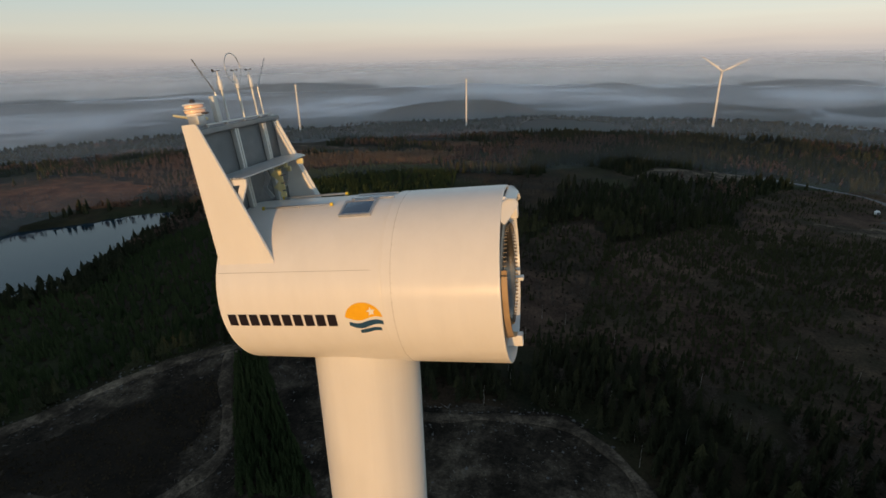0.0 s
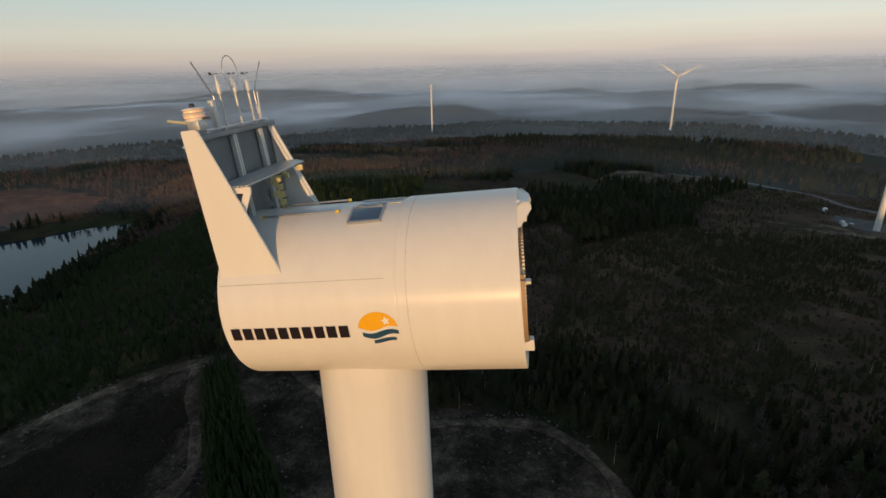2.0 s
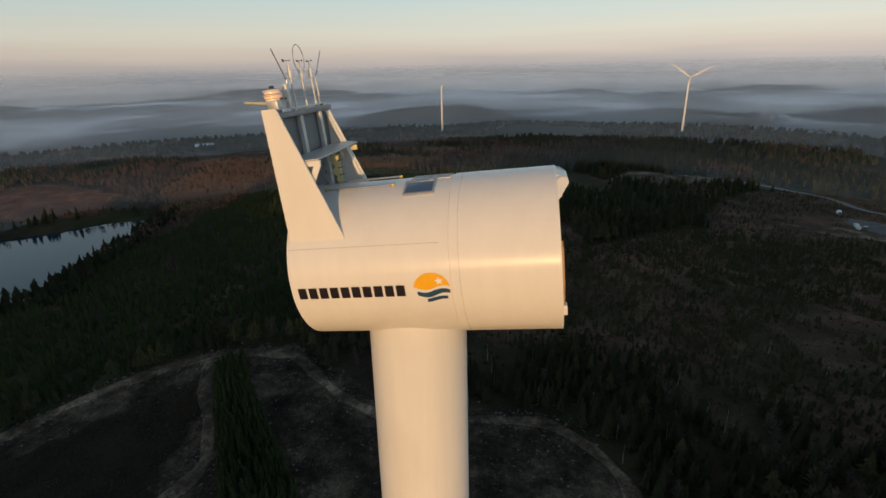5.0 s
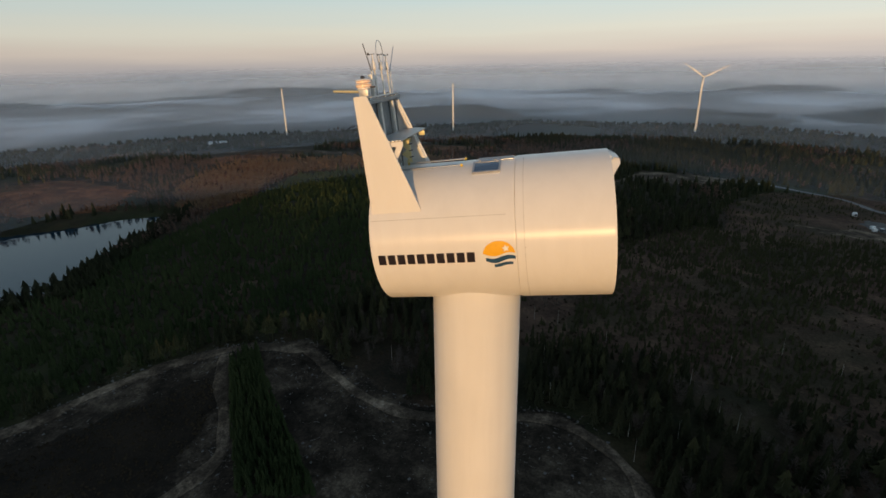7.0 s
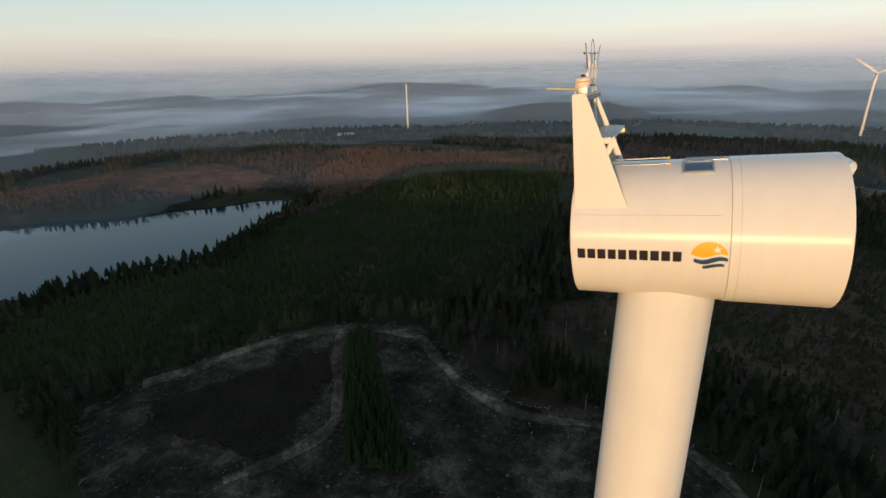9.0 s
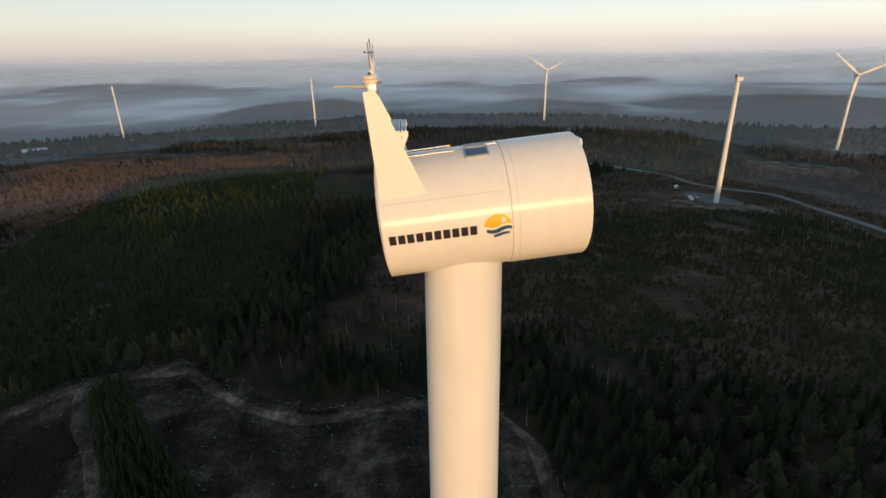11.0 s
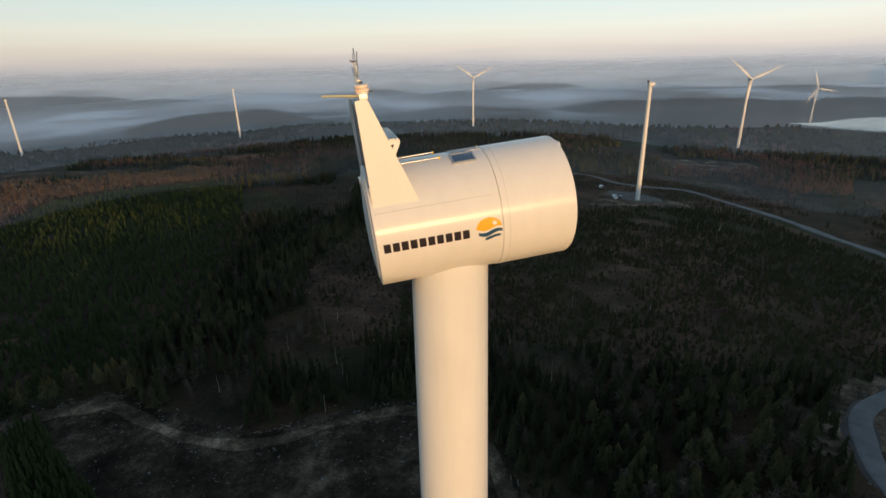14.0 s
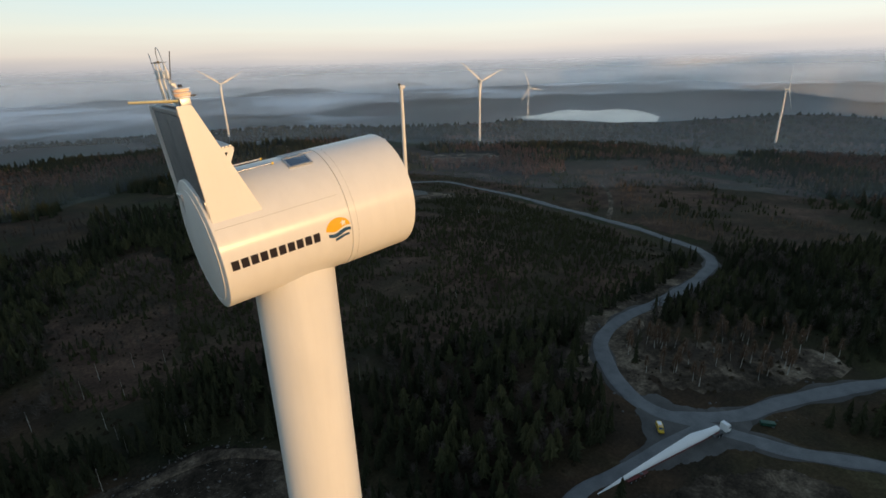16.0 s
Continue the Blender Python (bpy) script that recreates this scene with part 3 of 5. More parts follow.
ground_patch("felled_ground", FELLED, M_FELLED, "felled clearing of torn pale soil, stumps and brash", "ground")
ground_patch("heath_ground", HEATH, M_HEATHER, "dark heather patch inside the felled clearing", "ground", lift=.5)
ground_patch("brown_heath", [(10, 190), (60, 172), (118, 140), (160, 118), (230, 124), (300, 140), (330, 190), (350, 290), (352, 400), (300, 428), (200, 415), (110, 400), (30, 330)],
             M_BROWN, "brown heath with young conifers", "heath", step=5, lift=.1)
ground_patch("open_heath", OPEN_HEATH, M_BROWN, "open brown heath with pale torn patches", "heath", step=4, lift=.1)
ground_patch("lit_heath", LIT_WOOD, M_LIT_HEATH, "brown heath slope under bare woods, low-sun orange in its colour", "heath", step=9, lift=.3)
ground_patch("lit_mound", LIT_MOUND, M_LIT_MOUND, "bare brown mound beyond the lake, low-sun orange in its colour", "heath", step=9, lift=.4)
ground_patch("east_heath", EAST_HEATH, M_BROWN, "open dark-brown heath east of the road", "heath", step=6, lift=.12)
for k, zone in enumerate(OPENINGS[1:]):
    # the last two clearings take the heath colour with sunlight in it
    ground_patch("far_clearing_%d" % (k + 1), zone, (M_BROWN, M_TRACK, M_BROWN, M_TRACK, M_BROWN, M_LIT_HEATH, M_LIT_HEATH)[k], "pale brown clearing in the far forest", "clearing", step=9, lift=.3)
ground_patch("verge_north", [(132, 96), (150, 112), (200, 122), (290, 128), (300, 118), (230, 100), (175, 92), (160, 70), (150, 62), (136, 78)], M_TRACK,
             "pale scraped verge of dry grass beside the road", "verge", lift=.12)
ground_patch("verge_south", [(152, 62), (165, 88), (185, 92), (205, 60), (230, 40), (228, 22), (200, 30), (172, 42)], M_TRACK,
             "dry pale grass under the birches", "verge", lift=.12)
ground_patch("verge_junction", [(80, 42), (100, 40), (138, 26), (150, 4), (130, -10), (90, 10), (70, 30)], M_VERGE,
             "stony scraped ground beside the junction", "verge", step=1.5, lift=.12)
ground_patch("crane_pad", [(258, 470), (268, 440), (300, 432), (312, 452), (300, 478), (272, 486)], M_JUNCTION, "grey gravel crane pad at the next tower", "pad", lift=.6)
BANK = [(205, 420), (250, 412), (320, 405), (330, 425), (312, 440), (262, 436), (240, 445)]
SIDE_TRACK = [(196, 440), (232, 428), (266, 418), (300, 404), (326, 388), (348, 360)]
road("side_track", SIDE_TRACK, 4.5, M_TRACK, "pale rutted track below the crane pad", .75, .08)
ground_patch("pad_bank", BANK, M_TRACK, "pale stony bank below the crane pad", "bank", lift=.55)
ground_patch("junction_gravel", [(134, 62), (145, 63), (155, 47), (159, 36), (147, 28), (130, 37), (110, 43), (111, 51), (130, 54)], M_JUNCTION,
             "wide brown gravel junction", "road", step=2.0, lift=.36)
ground_patch("pad_west", [(-720, 1150), (-650, 1150), (-650, 1190), (-720, 1190)], M_TRACK, "pale gravel pad round a distant tower", "pad", step=8, lift=.6)
ground_patch("pad_centre", [(630, 740), (690, 740), (700, 790), (640, 790)], M_TRACK, "pale gravel pad round a distant tower", "pad", step=6, lift=.6)
ground_patch("yard_west", [(-800, 950), (-760, 940), (-690, 985), (-705, 1000)], M_TRACK, "pale gravel yard in the far forest", "pad", step=8, lift=.6)
for nm, ln in (("shoulder_north", ROAD_N), ("shoulder_east", ROAD_E), ("shoulder_south", ROAD_S)):
    road(nm, ln, 8.0, M_SHOULDER, "brown gravel shoulder beside the road", .26, .02)
road("road_north", ROAD_N, 6.0, M_ROAD, "grey crushed-gravel access road in an S-bend")
road("road_east", ROAD_E, 5.5, M_ROAD, "grey gravel road leading east from the junction")
road("road_south", ROAD_S, 5.5, M_ROAD, "grey gravel road leading south from the junction")
road("road_west", ROAD_W, 4.2, M_ROAD, "gravel road towards the turbine's foot")
road("spur_road", SPUR, 4.0, M_TRACK, "narrow gravel spur", .4)
road("track_west", TRACK_W, 6.0, M_TRACK, "pale dirt track along the edge of the clearing", .5, .08)
road("track_centre", TRACK_C, 4.2, M_TRACK, "rutted dirt track across the felled clearing", .5, .1)
road("track_south", TRACK_S, 4.5, M_TRACK, "rutted pale track between conifer strip and heather", .62, .1)
road("ridge_track", [(-640, 800), (-560, 778), (-480, 770), (-400, 775), (-330, 770)], 7, M_TRACK, "pale track over the far ridge", .8)
for name, (level, poly) in zip(("lake_west", "lake_east", "lake_far"), LAKES):
    bm = B()
    bm.faces.new([bm.verts.new((x, y, level)) for x, y in poly])
    tagged(new(name, finish(bm, name, M_WATER, False)), "still lake reflecting the pale dawn sky", "lake", kind="structure")
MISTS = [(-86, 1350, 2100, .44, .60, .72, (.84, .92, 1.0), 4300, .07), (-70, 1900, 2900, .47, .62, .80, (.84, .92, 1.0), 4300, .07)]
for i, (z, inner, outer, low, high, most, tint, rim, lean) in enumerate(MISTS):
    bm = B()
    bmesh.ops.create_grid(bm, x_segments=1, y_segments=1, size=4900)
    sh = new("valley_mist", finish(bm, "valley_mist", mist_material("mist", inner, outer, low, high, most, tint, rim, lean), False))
    sh.matrix_basis = pose(0, 0, z, 0, 0, i * 31)
    tagged(sh, "thin pale mist lying over the far valleys", "mist", kind="stuff")


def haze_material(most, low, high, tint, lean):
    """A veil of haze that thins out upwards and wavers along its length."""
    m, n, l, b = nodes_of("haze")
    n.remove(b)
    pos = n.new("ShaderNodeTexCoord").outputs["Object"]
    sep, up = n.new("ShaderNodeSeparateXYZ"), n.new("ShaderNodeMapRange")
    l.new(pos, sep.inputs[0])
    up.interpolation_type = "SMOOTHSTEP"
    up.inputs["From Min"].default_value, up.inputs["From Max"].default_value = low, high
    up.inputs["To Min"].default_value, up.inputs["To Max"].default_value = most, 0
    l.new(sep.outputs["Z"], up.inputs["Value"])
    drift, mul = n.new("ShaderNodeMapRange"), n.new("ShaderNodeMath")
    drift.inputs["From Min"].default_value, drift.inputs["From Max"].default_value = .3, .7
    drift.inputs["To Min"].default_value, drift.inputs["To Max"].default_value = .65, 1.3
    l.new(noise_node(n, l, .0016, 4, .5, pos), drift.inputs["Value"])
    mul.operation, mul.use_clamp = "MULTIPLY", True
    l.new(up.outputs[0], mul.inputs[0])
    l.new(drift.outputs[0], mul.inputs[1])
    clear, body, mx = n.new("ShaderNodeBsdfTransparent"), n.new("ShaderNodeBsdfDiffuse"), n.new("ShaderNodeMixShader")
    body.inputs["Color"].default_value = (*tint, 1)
    # shading normal turned up and slightly sunward to lift the veil's brightness
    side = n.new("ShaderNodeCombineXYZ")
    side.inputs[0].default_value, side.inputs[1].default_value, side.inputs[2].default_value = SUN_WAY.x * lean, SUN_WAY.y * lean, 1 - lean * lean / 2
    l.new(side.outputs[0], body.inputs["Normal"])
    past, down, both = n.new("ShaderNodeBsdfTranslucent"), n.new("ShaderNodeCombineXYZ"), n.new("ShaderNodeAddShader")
    past.inputs["Color"].default_value = (*tint, 1)      # downward normal added to gather sky light from beyond the veil
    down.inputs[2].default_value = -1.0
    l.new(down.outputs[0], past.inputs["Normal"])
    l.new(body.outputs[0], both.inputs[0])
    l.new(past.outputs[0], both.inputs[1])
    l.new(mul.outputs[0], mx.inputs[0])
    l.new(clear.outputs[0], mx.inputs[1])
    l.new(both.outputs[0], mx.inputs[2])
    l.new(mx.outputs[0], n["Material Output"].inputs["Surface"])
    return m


# see-through tinted sheets standing in for aerial haze between the successive hills
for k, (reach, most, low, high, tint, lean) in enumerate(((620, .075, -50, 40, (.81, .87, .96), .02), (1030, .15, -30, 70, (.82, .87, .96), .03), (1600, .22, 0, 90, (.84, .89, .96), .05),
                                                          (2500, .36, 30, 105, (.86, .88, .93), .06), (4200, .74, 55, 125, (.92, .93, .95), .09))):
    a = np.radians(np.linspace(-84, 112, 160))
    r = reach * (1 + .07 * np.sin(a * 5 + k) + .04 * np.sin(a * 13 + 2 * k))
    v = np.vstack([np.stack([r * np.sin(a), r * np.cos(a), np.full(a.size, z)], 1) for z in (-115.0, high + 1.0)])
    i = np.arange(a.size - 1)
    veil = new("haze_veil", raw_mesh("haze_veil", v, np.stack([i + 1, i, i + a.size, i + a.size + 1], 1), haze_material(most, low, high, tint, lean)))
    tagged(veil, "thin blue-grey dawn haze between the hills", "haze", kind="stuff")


# ---- the turbine ----
def lathe_ob(prof, seg=64, axis="Z", close=False):
    return lathe(B(), prof, seg, axis, close)


BASE = -15.0
TURB = thing("wind_turbine", pose(0, 0, BASE), "cream-white wind turbine without rotor, fully lit by low sun", "wind turbine")
NAC = pose(-.06, 0, 100 - BASE, 0, -5.44, 2.0)          # axis along +x, nose up
R0, R1, WC = 2.105, 2.13, 0.12                      # rear shell, front shell, height of the axis
REAR, SEAM, FRONT = -2.68, 1.42, 3.98
SHELL_SET = Matrix.Translation((0, 0, WC))


def shell(name, prof, mat, parent, label="", seg=96):
    bm = lathe_ob(prof, seg, "X", True)
    bmesh.ops.transform(bm, matrix=SHELL_SET, verts=bm.verts)
    return part(name, bm, mat, parent, label)


# tower in rolled sections
def tower_radius(z):
    return 1.42 + (97.9 - z) / 113 * 0.75


top = 99.0
levels = [BASE, 10, 35, 60, 84.0, top]
for i, (a, b) in enumerate(zip(levels, levels[1:])):
    prof = [(tower_radius(a) - .03, a - BASE)] + [(tower_radius(z), z - BASE) for z in (a + .012, (a + b) / 2, b - .012)] + [(tower_radius(b) - .03, b - BASE)]
    part("tower_section", lathe_ob(prof, 96), M_TOWER, TURB)

nacelle = part("nacelle", lathe_ob([(0.02, REAR - .20), (.7, REAR - .185), (1.2, REAR - .15), (1.6, REAR - .10), (1.85, REAR - .06), (2.02, REAR - .03), (2.065, REAR - .022), (R0 - .028, REAR - .018), (R0 - .014, REAR - .004), (R0 - .012, REAR + .012), (R0 - .012, REAR + .12), (R0 - .012, REAR + .2), (R0 - .002, SEAM - .12), (R0, SEAM - .06), (R0, SEAM - .012), (R0 - .002, SEAM - .004), (R0 - .03, SEAM - .001), (R0 - .2, SEAM + .02)], 128, "X"), M_SHELL, TURB,
               "smooth cream-white glass-fibre rear shell", NAC @ SHELL_SET)
N_IN = SHELL_SET.inverted()                         # nacelle coordinates below are given before that shift
front = part("front_shell", lathe_ob([(R1 - .06, SEAM + .004), (R1 - .008, SEAM + .004), (R1 - .002, SEAM + .006), (R1, SEAM + .012), (R1, SEAM + .05), (R1, SEAM + .30), (R1, FRONT - .12), (R1, FRONT - .06), (R1, FRONT - .02), (R1 - .012, FRONT), (R1 - .05, FRONT), (R1 - .06, FRONT - .03),
                                      (R1 - .07, FRONT - .42), (R1 - .3, FRONT - .45)], 128, "X"), M_SHELL, nacelle, "cream-white generator housing")


def skin(u, w, r, lift):
    """A point on the near flank of the shell at height w over the nacelle's origin line."""
    h = w - WC
    return Vector((u, -math.sqrt(max((r + lift) ** 2 - h * h, 0)), h))


def flank_patch(pts, r, lift=.004):
    """A thin marking laid on the flank; pts are rows of (u, w) pairs, low edge and high edge."""
    bm = B()
    lo = [bm.verts.new(skin(u, a, r, lift)) for u, a, b in pts]
    up = [bm.verts.new(skin(u, b, r, lift)) for u, a, b in pts]
    mi = [bm.verts.new(skin(u, (a + b) / 2, r, lift)) for u, a, b in pts]
    for p, q in ((lo, mi), (mi, up)):
        for i in range(len(pts) - 1):
            bm.faces.new((p[i], p[i + 1], q[i + 1], q[i]))
    bmesh.ops.recalc_face_normals(bm, faces=bm.faces)
    return bm


# joint covers, seams and bolts
part("joint_strip", lathe_ob([(R1 - .002, SEAM + .22), (R1 + .0015, SEAM + .2215), (R1 + .0015, SEAM + .2255), (R1 - .002, SEAM + .227)], 128, "X", True), M_GASKET, nacelle)
part("flank_seam", flank_patch([(REAR + .06 + i * .2, 1.048, 1.055) for i in range(20)], R0, .003), M_GASKET, nacelle, "fine horizontal joint")
bolt_me = finish(tube(B(), (0, 0, 0), (0, 0, .012), .010, .008, 8), "bolt", M_GASKET)
for i in range(30):
    t = radians(100 + i * 5.6)
    o = new("bolt", bolt_me)
    o.parent = nacelle
    d = Vector((0, math.cos(t), math.sin(t)))
    o.matrix_basis = Matrix.Translation(Vector((SEAM + .245, 0, 0)) + d * R1) @ d.to_track_quat("Z", "X").to_matrix().to_4x4()

# plain dark blocks where the maker's name stands, and its round sign in plain shapes
for i in range(10):
    u0 = -2.50 + i * .284
    wide = .11
    part("name_block", flank_patch([(u0 + k * wide, -.21, .09) for k in (0, 1, 2)], R0), M_MARK, nacelle, "plain black block of a painted name")


def wave(u, k):
    return .055 * math.sin((u - .5) / .88 * 2 * math.pi + k)


us = [.50 + .88 * i / 24 for i in range(25)]
cap = [(u, -.02 + wave(u, 2.6) + .02, -.02 + max(.40 * math.sqrt(max(1 - ((u - .94) / .445) ** 2, 0)), wave(u, 2.6) + .03)) for u in us]
part("sign_sun", flank_patch(cap, R0), M_ORANGE, nacelle, "orange half disc with a wavy lower edge")
part("sign_wave", flank_patch([(u, -.155 + wave(u, 2.6) - .06 * (1 - abs(u - .9)), -.135 + wave(u, 2.6) + .075 * (1 - abs(u - .98))) for u in us[2:]], R0), M_BLUE, nacelle, "dark blue wave")
part("sign_wave", flank_patch([(u, -.325 + wave(u, 2.6) * .8 - .03, -.30 + wave(u, 2.6) * .8 + .05 * (1 - abs(u - .95) * 1.5)) for u in us[8:-2]], R0), M_BLUE, nacelle, "dark blue wave")
star = B()
ring = []
for i in range(10):
    rr = .115 if i % 2 == 0 else .05
    t = radians(90 + 36 * i + 8)
    ring.append(star.verts.new(skin(1.13 + rr * math.cos(t), .17 + rr * math.sin(t), R0, .008)))
star.faces.new(ring)
part("sign_star", star, M_WHITE, nacelle, "small white star")

# rear disc: raised rim and hatch lines, small bracket
part("rear_rim", lathe_ob([(1.80, REAR - .06), (1.80, REAR - .082), (1.84, REAR - .075), (1.84, REAR - .05)], 96, "X", True), M_SHELL, nacelle)
bm = B()
box(bm, (REAR - .16, .30, 1.05), (REAR - .05, .38, 1.62), .01)
box(bm, (REAR - .16, .32, 1.50), (REAR - .03, .95, 1.58), .01)
part("rear_bracket", bm, M_BRIGHT, nacelle, "pale metal bracket")

# the open nose: bearing, bolts, guard, brackets
part("nose_plate", lathe_ob([(R1 - .10, FRONT - .25), (1.62, FRONT - .16), (1.45, FRONT - .16), (1.42, FRONT - .30)], 96, "X"), surface("nose_grey", (.30, .33, .37), (.40, .43, .47), .5, .2, 20, 3), nacelle, "grey generator plate")
part("bearing_ring", lathe_ob([(1.42, FRONT - .3), (1.34, FRONT - .08), (1.28, FRONT - .04), (1.10, FRONT - .04), (1.05, FRONT - .12), (.98, FRONT - .5)], 96, "X"), M_GREASE, nacelle, "greasy steel rotor bearing")
part("shaft_cover", lathe_ob([(1.0, FRONT - .42), (.6, FRONT - .38), (.02, FRONT - .36)], 64, "X"), M_DARK, nacelle)
stud_me = finish(tube(B(), (0, 0, 0), (.09, 0, 0), .024, .022, 8), "stud", M_GREASE)
for i in range(72):
    t = 2 * math.pi * i / 72
    o = new("stud", stud_me)
    o.parent = nacelle
    o.matrix_basis = Matrix.Translation((FRONT - .06, 1.20 * math.cos(t), 1.20 * math.sin(t)))
gd = lathe_ob([(1.43, FRONT - .12), (1.45, FRONT + .06), (1.52, FRONT + .07), (1.55, FRONT - .12)], 72, "X", True)
bmesh.ops.delete(gd, geom=[v for v in gd.verts if not (v.co.y < -.25 and v.co.z < .65)], context="VERTS")
part("guard", gd, M_RUST, nacelle, "brown half-ring guard")
bm = B()
prism(bm, [(FRONT - .25, -.85, 1.86), (FRONT - .25, -.80, 2.06), (FRONT - .02, -.55, 2.14), (FRONT + .27, -.35, 2.0), (FRONT + .30, -.30, 1.85), (FRONT + .02, -.78, 1.55)], (0, .10, 0), .02)
bmesh.ops.translate(bm, verts=bm.verts, vec=(0, 0, -WC + .02))
part("lifting_lug", bm, M_SHELL, nacelle, "cream lifting lug")
bm = B()
prism(bm, [(FRONT - .25, .75, 1.90), (FRONT - .02, .55, 2.08), (FRONT + .27, .35, 1.97), (FRONT + .30, .30, 1.85), (FRONT + .02, .78, 1.55)], (0, .10, 0), .02)
bmesh.ops.translate(bm, verts=bm.verts, vec=(0, 0, -WC + .02))
part("lifting_lug", bm, M_SHELL, nacelle, "cream lifting lug")
bm = B()
prism(bm, [(FRONT - .02, -.85, 2.06), (FRONT + .10, -.6, 2.10), (FRONT + .26, -.3, 2.02), (FRONT + .26, .4, 2.02), (FRONT + .10, .7, 2.10), (FRONT - .02, .85, 2.06)], (0, 0, -.03), .008)
bmesh.ops.translate(bm, verts=bm.verts, vec=(0, 0, -WC + .02))
part("lug_bridge", bm, M_SHELL, nacelle)
for y, z, dz in ((.9, 1.38, .26), (.05, -1.72, .30), (1.25, -.55, .09)):
    bm = B()
    box(bm, (FRONT - .25, y - .12, z - dz / 2 - WC), (FRONT + .16, y + .12, z + dz / 2 - WC), .025)
    part("nose_bracket", bm, M_SHELL, nacelle, "pale square bracket")

# roof hatch with tinted pane
hat = Matrix.Translation((.62, -.68, 2.115 - WC)) @ Euler((radians(20), radians(-.5), 0)).to_matrix().to_4x4()
bm = B()
for lo, hi in (((-.40, -.30, -.04), (.40, -.245, .05)), ((-.40, .245, -.04), (.40, .30, .05)), ((-.40, -.244, -.04), (-.345, .244, .05)), ((.345, -.244, -.04), (.40, .244, .05))):
    box(bm, lo, hi, .008)
part("hatch_frame", bm, M_GALV, nacelle, "galvanised hatch frame", hat)
bm = B()
box(bm, (-.344, -.243, -.02), (.344, .243, .038), .004)
part("hatch_pane", bm, M_PANE, nacelle, "blue-grey tinted pane", hat)
for x in (-.25, .2):
    bm = B()
    box(bm, (x, .30, -.02), (x + .08, .36, .07), .01)
    part("hatch_hinge", bm, M_GALV, nacelle, "", hat)

# roof rails
for y, u1, h in ((-.50, -.12, 2.215), (.50, -.15, 2.22)):
    bm = B()
    tube(bm, (-2.0, y, h - .02 - WC), (u1, y, h - WC), .024, seg=12)
    for u in (-1.95, -1.0, u1 - .06):
        tube(bm, (u, y, 1.95 - WC), (u, y, h - WC), .016, seg=8)
    rail = part("roof_rail", bm, M_BRIGHT, nacelle, "bright tube rail")
    bm = B()
    box(bm, (u1 - .035, y - .032, h - .045 - WC), (u1 + .03, y + .032, h + .032 - WC), .010)
    part("rail_cap", bm, M_YELLOW, nacelle, "yellow end cap")
    bm = B()
    box(bm, (-2.0, y - .03, h - .06 - WC), (-1.94, y + .03, h + .02 - WC), .010)
    part("rail_cap", bm, M_YELLOW, nacelle, "yellow end cap")
bm = B()
tube(bm, (.30, -.22, 2.23 - WC), (1.36, -.20, 2.235 - WC), .026, seg=12)
tube(bm, (.30, .18, 2.23 - WC), (1.36, .16, 2.235 - WC), .026, seg=12)
part("roof_rail", bm, M_BRIGHT, nacelle, "bright tube rail")

# ---- cooler on the roof: two side fins, fin pack, step, ladder ----
FY, FAR_Y = 1.78, 1.74
cooler = part("cooler_frame", box(B(), (-2.62, -1.72, 4.17), (-2.30, 1.67, 4.29), .015), M_BEAM, TURB, "grey steel top beam of the roof cooler", NAC)
for s, fy, cut in ((-1, FY, 0.0), (1, FAR_Y, .34)):
    bm = B()
    back = -2.60 if s < 0 else -2.70
    prism(bm, [(back, s * fy, .9), (-1.06 - cut * .4, s * fy, .9), (-1.10 - cut * .4, s * fy, 1.10), (-2.22 - cut * .65, s * (fy - .01), 4.38 - cut * .3), (-2.27 - cut * .65, s * (fy - .01), 4.42 - cut * .3), (back, s * (fy - .01), 4.42 - cut * .3)], (0, -s * .055, 0), .012)
    part("side_fin", bm, M_FIN, cooler, "cream-white tapered side fin")
    bm = B()
    prism(bm, [(-1.28 - cut * .4, s * (fy - .056), 1.25), (-1.20 - cut * .4, s * (fy - .056), 1.25), (-2.26 - cut * .65, s * (fy - .056), 4.30 - cut * .3), (-2.34 - cut * .65, s * (fy - .056), 4.30 - cut * .3)], (0, -s * .09, 0), .008)
    part("fin_flange", bm, M_FIN, cooler)
    bm = B()
    prism(bm, [(-2.62, s * (fy - .08), 1.75), (-1.40, s * (fy - .08), 1.75), (-1.32, s * (fy - .08), 1.55), (-1.3, s * (fy - .08), 1.3), (-2.62, s * (fy - .08), 1.3)], (0, -s * .05, 0), .008)
    part("fin_foot", bm, M_GALV, cooler)
for y0, y1 in ((-1.70, -.02), (.0, 1.67)):
    bm = B()
    box(bm, (-2.60, y0, 1.85), (-2.50, y1, 4.15), .004)
    part("fin_pack", bm, M_CORE, cooler, "blue-grey cooler core")
bm = B()
box(bm, (-2.63, -1.72, 1.62), (-2.55, 1.67, 1.84), .01)
part("lower_beam", bm, M_GALV, cooler)
for y in (-.24, .98):
    for dy in (-.045, .045):
        bm = B()
        box(bm, (-2.48, y + dy - .03, 1.9), (-2.36, y + dy + .03, 4.16), .008)
        part("upright", bm, M_UPRIGHT, cooler, "bright steel upright")
